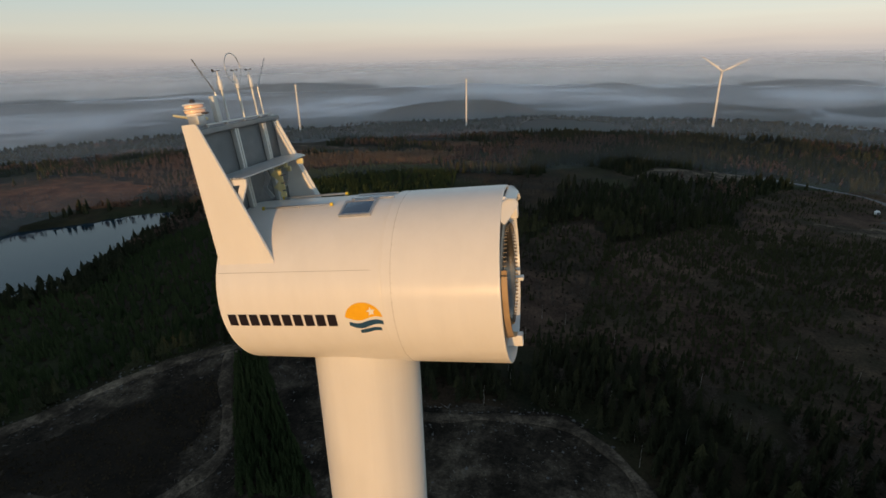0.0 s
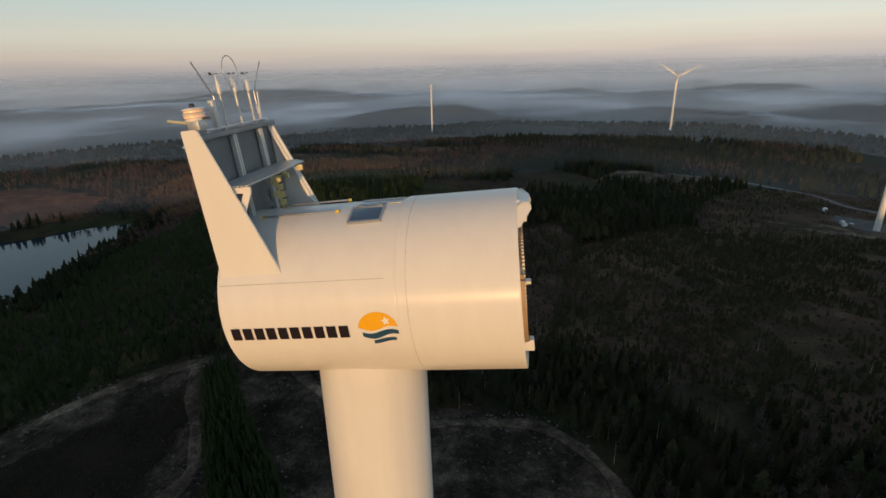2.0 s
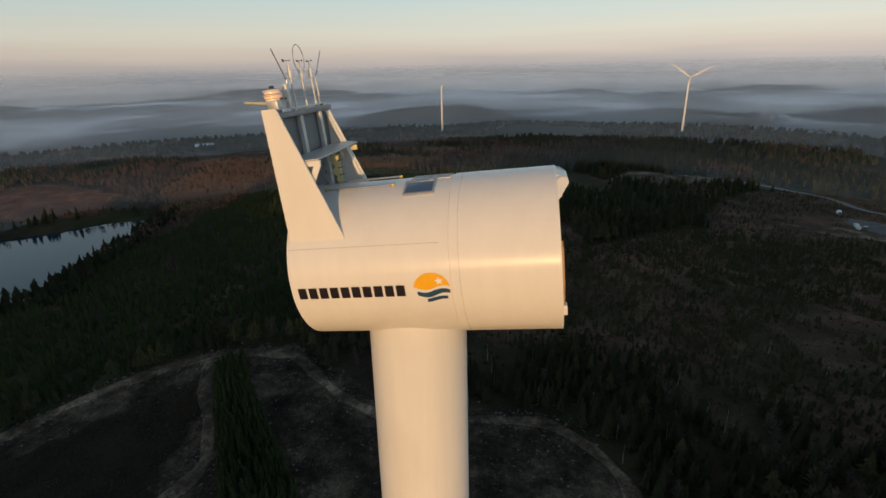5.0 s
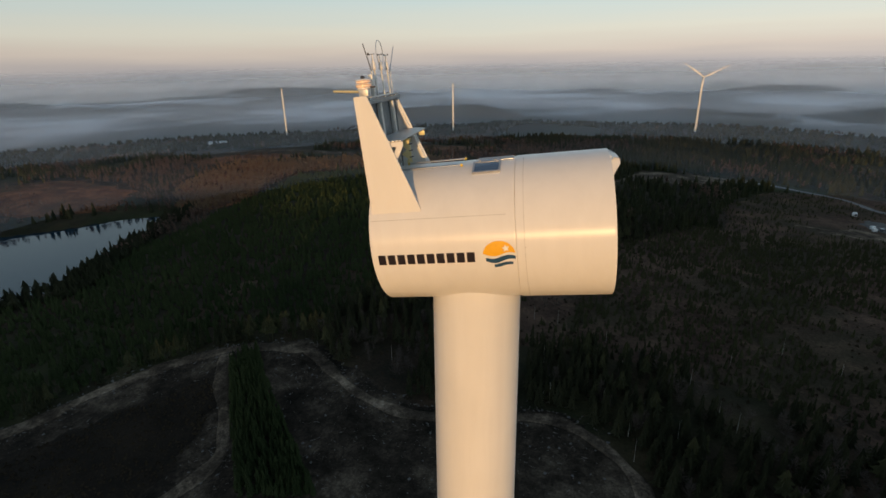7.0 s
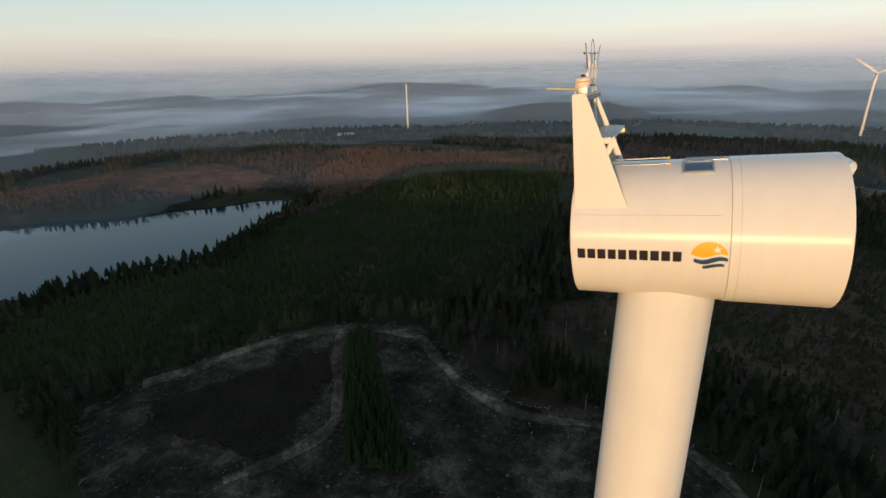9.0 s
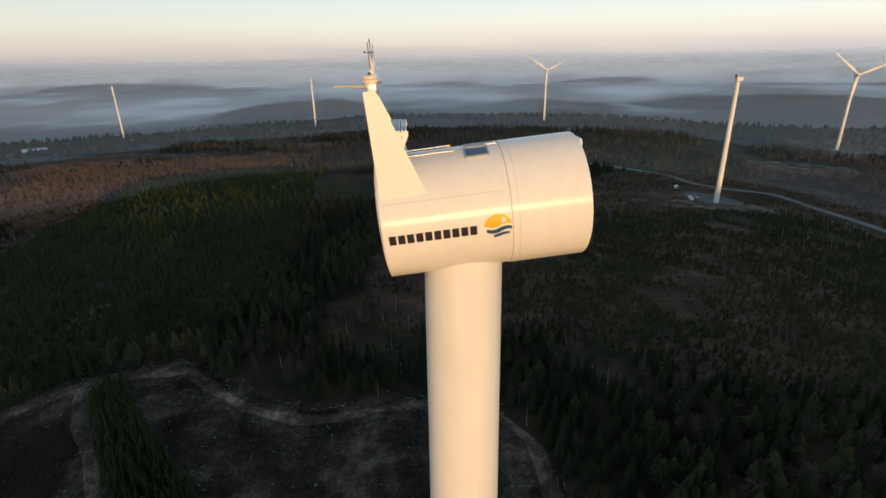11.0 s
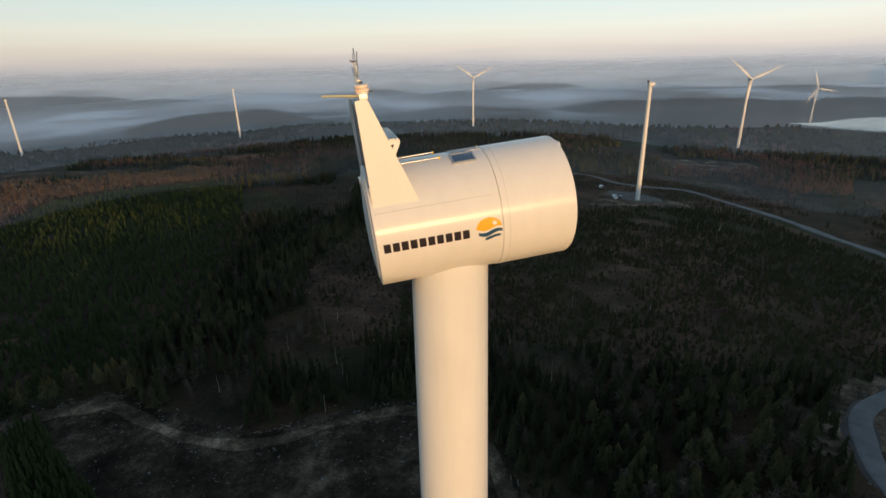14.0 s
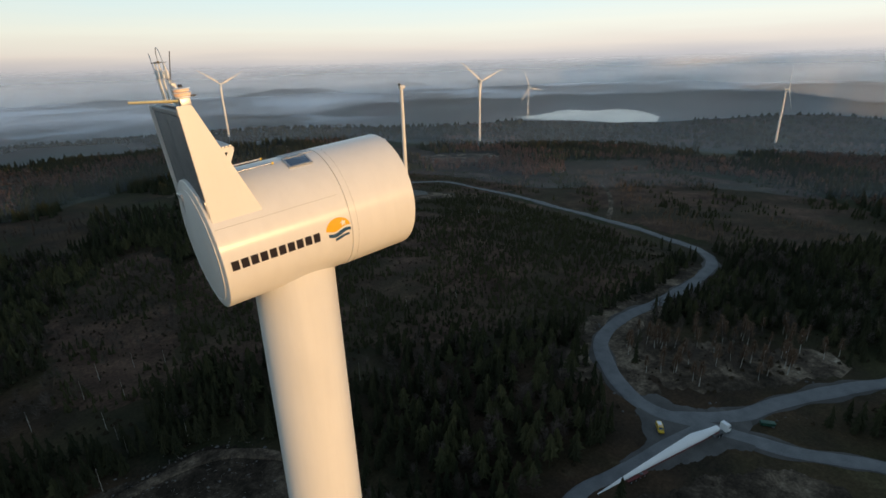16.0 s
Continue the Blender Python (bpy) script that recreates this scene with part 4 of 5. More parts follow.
# grating step: slats on two bearers
for i in range(9):
    u = -2.36 + i * .098
    bm = B()
    box(bm, (u, -1.66, 3.16), (u + .075, 1.60 - max(0, u + 1.92) * 1.1, 3.20), .006)
    part("step_slat", bm, M_GALV, cooler)
def open_bracket(y, mat, label):
    """A triangular plate with a triangular hole under the end of the step."""
    bm = B()
    out = [(-2.30, 3.155), (-1.46, 3.155), (-1.47, 3.03), (-1.80, 2.44), (-1.90, 2.44)]
    cut = [(-2.02, 3.03), (-1.64, 3.03), (-1.66, 3.00), (-1.83, 2.68), (-1.88, 2.68)]
    rings = [[bm.verts.new((u, y + d, z)) for u, z in loop] for d in (0, .05) for loop in (out, cut)]
    for k in range(5):
        q = (k + 1) % 5
        for p in ((rings[0], rings[1]), (rings[3], rings[2]), (rings[2], rings[0]), (rings[1], rings[3])):
            bm.faces.new((p[0][k], p[0][q], p[1][q], p[1][k]))
    bmesh.ops.recalc_face_normals(bm, faces=bm.faces)
    part("step_bracket", bm, mat, cooler, label)


open_bracket(-1.64, M_FIN, "cream bracket with a cut-out under the step")
# notched rung plate between the step and the deck, with stub rungs on its edge
bm = B()
prism(bm, [(-2.14, .44, 3.155), (-1.86, .44, 3.155), (-1.84, .44, 2.25), (-2.02, .44, 2.25), (-1.98, .44, 2.38), (-2.16, .44, 2.52), (-1.98, .44, 2.66), (-2.18, .44, 2.86), (-2.0, .44, 2.98)], (0, .04, 0), .005)
part("rung_plate", bm, M_GLINT_STEEL, cooler, "notched steel rung plate, yellow sun glint in its colour")
bm = B()
prism(bm, [(-2.34, .30, 3.155), (-2.22, .30, 3.155), (-2.10, .30, 2.80), (-2.28, .30, 2.55), (-2.10, .30, 2.30), (-2.22, .30, 2.25), (-2.40, .30, 2.55), (-2.24, .30, 2.80)], (0, .03, 0), .005)
part("zigzag_web", bm, M_GALV, cooler, "grey zigzag web plate")
for z in (2.42, 2.62, 2.82, 3.02):
    bm = B()
    box(bm, (-1.90, .40, z - .014), (-1.80, .56, z + .014), .005)
    part("rung", bm, M_DARK, cooler)
for y, z, u in ((1.05, 2.98, -2.2), (1.20, 2.86, -2.2), (.98, 3.07, -1.66)):
    bm = B()
    box(bm, (u, y, z - .07), (u + .18, y + .06, z + .07), .012)
    part("clamp", bm, M_GLINT_STEEL, cooler)
bm = B()
prism(bm, [(-2.36, 1.2, 3.15), (-2.05, 1.2, 3.15), (-2.18, 1.2, 2.45), (-2.36, 1.2, 2.30)], (0, .03, 0), .006)
part("gusset", bm, M_GALV, cooler)
# ---- instruments on the cooler's top beam ----
bm = B()
box(bm, (-2.56, -1.40, 4.345), (-2.34, 1.25, 4.375), .006)
for y in (-1.3, -.6, .1, .8, 1.15):
    box(bm, (-2.50, y - .03, 4.30), (-2.40, y + .03, 4.345))
mount = part("instrument_rail", bm, M_GALV, TURB, "flat galvanised instrument rail", NAC @ Matrix.Translation((.10, 0, 0)))


def sensor(y, kind):
    bm = B()
    tube(bm, (-2.44, y, 4.37), (-2.44, y, 5.08), .030, .026)
    part("mast", bm, M_UPRIGHT, mount, "bright steel mast")
    bm = lathe_ob([(.028, 5.06), (.056, 5.065), (.060, 5.075), (.060, 5.27), (.056, 5.28), (.036, 5.285), (.034, 5.36), (.02, 5.365), (.018, 5.47)], 20)
    bmesh.ops.translate(bm, verts=bm.verts, vec=(-2.44, y, 0))
    part("sensor_body", bm, M_WHITE, mount, "white sensor body")
    bm = B()
    if kind == "cups":
        for i in range(3):
            t = radians(20 + 120 * i)
            a, b = Vector((-2.44, y, 5.48)), Vector((-2.44 + .075 * math.cos(t), y + .075 * math.sin(t), 5.48))
            tube(bm, a, b, .006, seg=6)
            bmesh.ops.create_uvsphere(bm, u_segments=8, v_segments=6, radius=.022, matrix=Matrix.Translation(b))
    else:
        tube(bm, (-2.56, y, 5.48), (-2.36, y, 5.48), .007, seg=6)
        prism(bm, [(-2.58, y, 5.46), (-2.52, y, 5.46), (-2.53, y, 5.52), (-2.585, y, 5.53)], (0, .008, 0))
    part("wind_sensor", bm, M_BLACK, mount, "small dark wind sensor")


sensor(-.47, "vane")
sensor(.16, "cups")
sensor(.75, "cups")
bm = B()
steps = 40
for i in range(steps):
    a, b = (2 * math.pi * k / steps for k in (i, i + 1))
    tube(bm, (-2.40, .10 + .30 * math.sin(a), 5.52 + .34 * math.cos(a)), (-2.40, .10 + .30 * math.sin(b), 5.52 + .34 * math.cos(b)), .011, seg=6, caps=False)
part("lightning_ring", bm, M_GALV, mount, "thin grey ring round the middle sensor")
for y0, y1, h in ((-.72, -1.30, 5.72), (1.02, 1.52, 5.74)):
    bm = B()
    tube(bm, (-2.44, y0, 4.37), (-2.44, y0, 5.05), .020, seg=10)
    tube(bm, (-2.44, y0, 5.03), (-2.38, y1, h), .017, .013, seg=8)
    part("lightning_rod", bm, M_GALV, mount, "slanting grey lightning rod")
bm = B()
box(bm, (-2.50, -.92, 4.37), (-2.38, -.80, 4.95), .015)
part("sensor_box", bm, M_UPRIGHT, mount, "slim upright box")
for y, ln, h in ((-1.55, 1.30, 4.53), (-1.15, .98, 4.49)):
    bm = B()
    tube(bm, (-2.50, y, h), (-2.50 - .84 * ln, y + .54 * ln, h + .09), .034, .030, seg=10)
    part("rear_rod", bm, M_GLINT_STEEL, mount, "horizontal pale rod")
# obstruction light
bx, by = -2.33, -1.56
bm = B()
box(bm, (bx - .13, by - .13, 4.40), (bx + .13, by + .13, 4.60), .015)
beacon = part("beacon", bm, M_GALV, TURB, "obstruction light on a square foot", NAC)


def disc(name, prof, mat, label=""):
    bm = lathe_ob([(r * .82, h) for r, h in prof], 32)
    bmesh.ops.translate(bm, verts=bm.verts, vec=(bx, by, 0))
    return part(name, bm, mat, beacon, label)


disc("lamp_base", [(.05, 4.58), (.20, 4.58), (.225, 4.60), (.225, 4.63), (.19, 4.64)], M_WHITE)
disc("lamp_lens", [(.19, 4.64), (.25, 4.655), (.25, 4.70), (.19, 4.71)], M_LAMP, "amber glowing lens")
disc("lamp_plate", [(.14, 4.71), (.275, 4.712), (.28, 4.73), (.14, 4.745)], M_WHITE)
disc("lamp_lens", [(.18, 4.745), (.235, 4.755), (.235, 4.795), (.18, 4.81)], M_LAMP, "amber glowing lens")
disc("lamp_top", [(.01, 4.86), (.12, 4.85), (.265, 4.83), (.27, 4.81), (.18, 4.81)], M_WHITE)
disc("lamp_knob", [(.01, 4.93), (.05, 4.925), (.07, 4.90), (.07, 4.85)], M_BLACK)
bm = B()
box(bm, (bx + .10, by - .03, 4.60), (bx + .32, by + .03, 4.64), .01)
part("lamp_arm", bm, M_BLACK, beacon, "black bracket")


# ---- turbines across the hills ----
def blade_mesh(length, name="blade", mat=None):
    """Twisted, tapered blade along +z from a round root."""
    bm, rings = B(), []
    for i in range(15):
        t = i / 14
        if t < .04:
            chord, thick = 2.2, 2.2
        else:
            g = min((t - .04) / .17, 1)
            chord = (2.2 + (3.6 - 2.2) * g * (2 - g)) if t < .21 else 3.6 * (1 - (t - .21) / .79) ** .85 + .35
            thick = 2.2 * (1 - g) + chord * .22 * g
            thick = max(min(thick, 2.2 * (1 - t) + .12), .06)
        tw = radians(16 * (1 - t) ** 2)
        ring = []
        for k in range(12):
            a = 2 * math.pi * k / 12
            x, y = chord * (.5 * math.cos(a) + .18 * min(max((t - .04) / .17, 0), 1)), thick * .5 * math.sin(a) * (1 - .35 * math.cos(a) * min(t * 5, 1))
            ring.append(bm.verts.new((x * math.cos(tw) - y * math.sin(tw), x * math.sin(tw) + y * math.cos(tw) - 1.6 * t * t, t * length)))
        rings.append(ring)
    for p, q in zip(rings, rings[1:]):
        for k in range(12):
            bm.faces.new((p[k], p[(k + 1) % 12], q[(k + 1) % 12], q[k]))
    bm.faces.new(rings[0][::-1]), bm.faces.new(rings[-1])
    bmesh.ops.recalc_face_normals(bm, faces=bm.faces)
    return finish(bm, name, mat or M_FAR)


far_tower = finish(lathe(B(), [(2.45, -3), (2.4, 0), (2.2, 40), (1.9, 80), (1.6, 112.9)], 24), "tower", M_FAR)
bm = lathe(B(), [(.02, -2.6), (2.0, -2.6), (2.1, -2.5), (2.1, 3.8), (1.9, 3.95), (.02, 3.95)], 24, "X")
far_nacelle = finish(bm, "nacelle", M_FAR)
bm = B()
for s in (-1, 1):
    prism(bm, [(-2.6, s * 1.75, .9), (-1.2, s * 1.75, .9), (-2.2, s * 1.75, 4.4), (-2.6, s * 1.75, 4.4)], (0, -s * .08, 0))
far_fin = finish(bm, "cooler_fins", M_FAR)
far_core = finish(box(B(), (-2.55, -1.66, 1.7), (-2.45, 1.66, 4.3)), "cooler", M_CORE)
far_hub = finish(lathe(B(), [(1.6, 4.1), (1.75, 5.0), (1.5, 6.2), (.9, 6.9), (.02, 7.1)], 20, "X"), "hub", M_FAR)
far_blade = blade_mesh(55)


def distant_turbine(x, y, z, yaw, spin=None, hub=115.0):
    ob = thing("wind_turbine", pose(x, y, z, 0, 0, yaw) @ Matrix.Scale(hub / 115, 4), "slim pale wind turbine standing in the far forest" if spin is not None else
               "pale wind turbine tower without rotor in the forest", "wind turbine", "wind farm")
    for nm, me, m in (("tower", far_tower, pose(0, 0, 0)), ("nacelle", far_nacelle, pose(0, 0, 115, 0, -5, 0)), ("cooler_fins", far_fin, pose(0, 0, 115, 0, -5, 0)),
                      ("cooler", far_core, pose(0, 0, 115, 0, -5, 0))):
        o = new(nm, me)
        o.parent, o.matrix_basis = ob, m
    if spin is not None:
        h = new("hub", far_hub)
        h.parent, h.matrix_basis = ob, pose(0, 0, 115, 0, -5, 0)
        for k in range(3):
            o = new("blade", far_blade)
            o.parent, o.matrix_basis = h, pose(5.4, 0, 0, spin + 120 * k, 0, 0) @ pose(0, 0, 1.2, 0, 0, 90)
    return ob


distant_turbine(-690, 1170, -59, -60)
distant_turbine(-280, 1305, -56, -75)
distant_turbine(293, 1233, -43, -85, 176)
distant_turbine(282, 446, -33, 10)
distant_turbine(660, 765, -46, -95, 172)
distant_turbine(1230, 1190, -95, -100, 20)
distant_turbine(1222, 438, -82, -60, 15)
distant_turbine(3560, 2560, rise1(3560, 2560) - 1, -110, 5, 90)


# ---- woods ----
rng = np.random.default_rng(7)


def conifer(tiers, spikes, trunk, spread, seed, droop=.55, bare=.12):
    """One conifer of height 1: ragged whorls of branches round a thin trunk."""
    g = np.random.default_rng(seed)
    v, f = [], []
    def put(pts):
        v.extend(pts)
        return len(v) - len(pts)
    if trunk:
        a = put([(.012 * math.cos(t), .012 * math.sin(t), 0) for t in (0, 2.1, 4.2)] + [(0, 0, .9)])
        f.extend([(a, a + 1, a + 3), (a + 1, a + 2, a + 3), (a + 2, a, a + 3)])
    for k in range(tiers):
        h = bare + (1 - bare) * k / tiers
        top_h = min(h + (1 - bare) / tiers * 1.9, 1.0)
        r = spread * (1 - k / tiers) ** .85 * (.85 + .3 * g.random())
        ph = g.random() * 6.3
        cx, cy = g.normal(0, .012, 2)
        rim = []
        for i in range(spikes * 2):
            t = ph + math.pi * i / spikes
            q = r * ((.75 + .5 * g.random()) if i % 2 == 0 else (.38 + .15 * g.random()))
            rim.append((cx + q * math.cos(t), cy + q * math.sin(t), h - (droop * .06 * (i % 2 == 0)) + .012 * g.normal()))
        a = put([(cx, cy, top_h)] + rim)
        n = len(rim)
        f.extend([(a, a + 1 + i, a + 1 + (i + 1) % n) for i in range(n)])
    return np.array(v), np.array(f)


def bare_tree(seed, twigs=46, thick=1.0):
    """One leafless tree of height 1: pale stem and a haze of upward twigs."""
    g = np.random.default_rng(seed)
    v, f = [], []
    for i in range(twigs):
        h = .32 + .6 * g.random()
        t, up = g.random() * 6.3, .5 + .9 * g.random()
        ln = (.10 + .16 * (1 - h)) * (.7 + .7 * g.random())
        d = np.array([math.cos(t), math.sin(t), up])
        d = d / np.linalg.norm(d) * ln
        p = np.array([0, 0, h])
        side = np.array([-math.sin(t), math.cos(t), 0]) * (.010 + .012 * g.random()) * thick
        a = len(v)
        v.extend([p, p + d * .6 + side, p + d, p + d * .6 - side])
        f.extend([(a, a + 1, a + 2), (a, a + 2, a + 3)])
    return np.array(v), np.array(f)


def stem(radius, seg=5):
    v = [(radius * math.cos(2 * math.pi * i / seg), radius * math.sin(2 * math.pi * i / seg), 0) for i in range(seg)] + \
        [(radius * .5 * math.cos(2 * math.pi * i / seg), radius * .5 * math.sin(2 * math.pi * i / seg), .6) for i in range(seg)] + [(0, 0, .97)]
    f = []
    for i in range(seg):
        j = (i + 1) % seg
        f += [(i, j, seg + j), (i, seg + j, seg + i), (seg + i, seg + j, 2 * seg)]
    return np.array(v), np.array(f)


def stand(name, models, x, y, height, wide, mat, label, category="forest"):
    """Many plants joined into one mesh."""
    pick, turn = rng.integers(0, len(models), len(x)), rng.random(len(x)) * 6.3
    z = rise(x, y) - .2
    V, F, base = [], [], 0
    for k, (mv, mf) in enumerate(models):
        s = pick == k
        n = int(s.sum())
        if not n:
            continue
        c, sn = np.cos(turn[s])[:, None], np.sin(turn[s])[:, None]
        h, w = height[s][:, None], (height[s] * wide[s])[:, None]
        vx, vy = mv[:, 0][None] * w, mv[:, 1][None] * w
        P = np.stack([x[s][:, None] + vx * c - vy * sn, y[s][:, None] + vx * sn + vy * c, z[s][:, None] + mv[:, 2][None] * h], -1)
        V.append(P.reshape(-1, 3))
        F.append((mf[None] + (np.arange(n) * len(mv))[:, None, None]).reshape(-1, 3) + base)
        base += n * len(mv)
    me = raw_mesh(name, np.vstack(V), np.vstack(F), mat, False)
    return tagged(new(name, me), label, category, kind="stuff")


def wave_field(x, y, s):
    return (np.sin(x / (61 * s) + 1.7) * np.sin(y / (47 * s) + .6) + .7 * np.sin(x / (23 * s) - y / (31 * s)) + .5 * np.sin(x / (11 * s) + y / (17 * s) + 2)) / 2.2


def clear_of(x, y, room=5.0):
    ok = np.hypot(x, y) > 26
    for r in ROADS:
        ok &= off_line(x, y, r) > room
    for level, poly in LAKES:
        ok &= ~inside(x, y, poly) & (off_line(x, y, poly, True) > (16 if level > -60 else 100))
    ok &= (np.hypot(x - 275, y - 458) > 44) & ((off_line(x, y, ROAD_N) > 20) | (y < 140))
    ok &= ~inside(x, y, JUNCTION) & (off_line(x, y, ROAD_S) > 15) & (off_line(x, y, ROAD_E) > 12) & (off_line(x, y, ROAD_N) > 8.5) & (off_line(x, y, ROAD_W) > 9)
    ok &= ~inside(x, y, SCRAPED)
    for zone in OPENINGS:
        ok &= ~inside(x, y, np.array(zone, float))
    return ok


SCRAPED = np.array([(70, 44), (104, 38), (140, 32), (158, 14), (172, -40), (120, -30), (70, 16)], float)
JUNCTION = np.array([(128, 66), (150, 70), (166, 46), (168, 26), (140, 18), (104, 34), (96, 46), (108, 56)], float)
FELL, STR, HEA = np.array(FELLED, float), np.array(STRIP, float), np.array(HEATH, float)
PLANT = np.array([(10, 190), (60, 172), (118, 140), (160, 118), (230, 124), (300, 140), (330, 190), (350, 290), (352, 400), (300, 428), (200, 415), (110, 400), (30, 330)], float)
YOUNG = np.array([(-300, 60), (-215, 90), (-190, 135), (-150, 165), (-110, 182), (-92, 240), (-100, 400), (-130, 560), (-180, 606), (-250, 596), (-316, 560), (-334, 440),
                  (-350, 330), (-338, 230), (-360, 120)], float)
BIRCH = np.array([(152, 62), (163, 88), (190, 96), (215, 74), (240, 48), (232, 24), (196, 34), (170, 46)], float)


def scatter(n, r0, r1, a0, a1):
    """Places in a sector round the turbine; angles from north, clockwise."""
    r = np.sqrt(r0 * r0 + rng.random(n) * (r1 * r1 - r0 * r0))
    a = np.radians(a0 + rng.random(n) * (a1 - a0))
    return r * np.sin(a), r * np.cos(a)


SPRUCES = [conifer(9, 6, True, .17, s) for s in range(4)]
PINES = [conifer(6, 6, True, .20, 20 + s, .2, .38) for s in range(3)]
SAPLINGS = [conifer(4, 5, False, .24, 40 + s, .4, .0) for s in range(3)]
FAR_TREES = [conifer(3, 4, False, .22, 60 + s, .3, .02) for s in range(3)]
BARES = [bare_tree(80 + s, 70, .5) for s in range(4)]
FAR_BARES = [bare_tree(90 + s, 26, 3.2) for s in range(4)]
DISTANT = [conifer(2, 4, False, .24, 70 + s, .2, .0) for s in range(3)]

# near woods
x, y = scatter(15500, 26, 430, -76, 112)
free = clear_of(x, y) & ~inside(x, y, FELL) & ~inside(x, y, PLANT) & ~inside(x, y, BIRCH)
f1 = wave_field(x, y, 1)
free &= (f1 > -.45) & ~inside(x, y, np.array(OPEN_HEATH, float))
young = inside(x, y, YOUNG)
pine = (f1 + .3 * rng.normal(size=x.size) > .28) & ~young
s = free & ~young & ~pine
tall = 8.5 + 4.5 * rng.random(x.size) + 2.5 * wave_field(x, y, 2.2)
stand("spruce_wood", SPRUCES, x[s], y[s], tall[s], .8 + .5 * rng.random(s.sum()), M_SPRUCE, "dark dense spruce wood in dawn shade")
s = free & pine
stand("pine_wood", PINES, x[s], y[s], tall[s] * .95, .9 + .5 * rng.random(s.sum()), M_PINE, "dull green pine wood with bare lower stems")
xs, ys = rng.uniform(-360, -90, 10500), rng.uniform(60, 606, 10500)
s = inside(xs, ys, YOUNG) & clear_of(xs, ys) & ~inside(xs, ys, FELL)
stand("young_spruce", SAPLINGS, xs[s], ys[s], 4 + 2.5 * rng.random(s.sum()), .9 + .4 * rng.random(s.sum()), M_YOUNG, "dense young dark-green spruce plantation")
# trees along the near bank of the lake
shore = smooth_line([(-427, 456), (-405, 389), (-386, 338), (-360, 280), (-340, 235), (-360, 200), (-379, 170), (-392, 130)], 1.0)
xs, ys = (shore[rng.integers(0, len(shore), 620)] + np.stack([rng.uniform(2, 30, 620), rng.normal(0, 4, 620)], 1)).T
s = ~inside(xs, ys, LAKES[0][1]) & (off_line(xs, ys, LAKES[0][1], True) > 1.5)
stand("shore_pines", PINES + SPRUCES[:2], xs[s], ys[s], 7 + 8 * rng.random(s.sum()) ** 2, 1 + .5 * rng.random(s.sum()), M_SPRUCE, "dark uneven trees lining the lake shore")
# strip of conifers in the clearing
xs, ys = rng.uniform(-140, -60, 2600), rng.uniform(84, 160, 2600)
s = inside(xs, ys, STR) & (off_line(xs, ys, TRACK_S) > 3) & (off_line(xs, ys, TRACK_C) > 4)
stand("conifer_strip", SPRUCES, xs[s], ys[s], 4.5 + 3.5 * rng.random(s.sum()), .9 + .4 * rng.random(s.sum()), M_YOUNG, "narrow strip of young green conifers left standing")
# young plantation on heath
xs, ys = rng.uniform(5, 355, 11500), rng.uniform(115, 430, 11500)
s = inside(xs, ys, PLANT) & clear_of(xs, ys, 6) & (off_line(xs, ys, ROAD_N) > 13) & (wave_field(xs, ys, .7) > -.5)
stand("sapling_plantation", SAPLINGS, xs[s], ys[s], 2.2 + 2.6 * rng.random(s.sum()), .8 + .4 * rng.random(s.sum()), M_PINE, "young conifers dotted over dark brown heath")
xs, ys = rng.uniform(-84, 36, 1500), rng.uniform(178, 402, 1500)
s = inside(xs, ys, np.array(OPEN_HEATH, float)) & (wave_field(xs, ys, .5) > -.1)
stand("heath_saplings", SAPLINGS, xs[s], ys[s], 2.0 + 3.5 * rng.random(s.sum()), .8 + .4 * rng.random(s.sum()), M_PINE, "scattered young pines on open heath")
xs, ys = rng.uniform(350, 645, 3400), rng.uniform(60, 425, 3400)
s = inside(xs, ys, np.array(EAST_HEATH, float)) & (off_line(xs, ys, SPUR) > 9) & (off_line(xs, ys, ROAD_N) > 12)
t = s & (wave_field(xs, ys, .6) > .15)
stand("heath_saplings", SAPLINGS, xs[t], ys[t], 2.2 + 4 * rng.random(t.sum()), .8 + .4 * rng.random(t.sum()), M_PINE, "scattered young pines on eastern heath")
t = s & (wave_field(xs, ys, .9) < -.25)
stand("heath_birches", BARES, xs[t], ys[t], 5 + 4 * rng.random(t.sum()), 1.0 + .5 * rng.random(t.sum()), M_TWIG, "scattered bare birches on eastern heath")
xs, ys = rng.uniform(125, 445, 4200), rng.uniform(370, 592, 4200)
s = inside(xs, ys, np.array(NORTH_HEATH, float)) & (off_line(xs, ys, ROAD_N) > 9) & (np.hypot(xs - 283, ys - 452) > 36) & ~inside(xs, ys, np.array(BANK, float))
s &= (off_line(xs, ys, SIDE_TRACK) > 6) & (wave_field(xs, ys, .6) > -.35)
stand("heath_saplings", SAPLINGS, xs[s], ys[s], 1.6 + 2.6 * rng.random(s.sum()), .8 + .4 * rng.random(s.sum()), M_PINE, "low young conifers round the next tower")
# leafless trees through the woods
xs, ys = scatter(6500, 40, 520, -76, 112)
s = clear_of(xs, ys) & ~inside(xs, ys, FELL) & ~inside(xs, ys, PLANT) & ~inside(xs, ys, YOUNG) & (wave_field(xs, ys, .8) > -.25)
stand("bare_birch_wood", BARES, xs[s], ys[s], 7 + 5 * rng.random(s.sum()), 1.1 + .5 * rng.random(s.sum()), M_GREY_TWIG, "leafless grey-brown birches among the conifers")
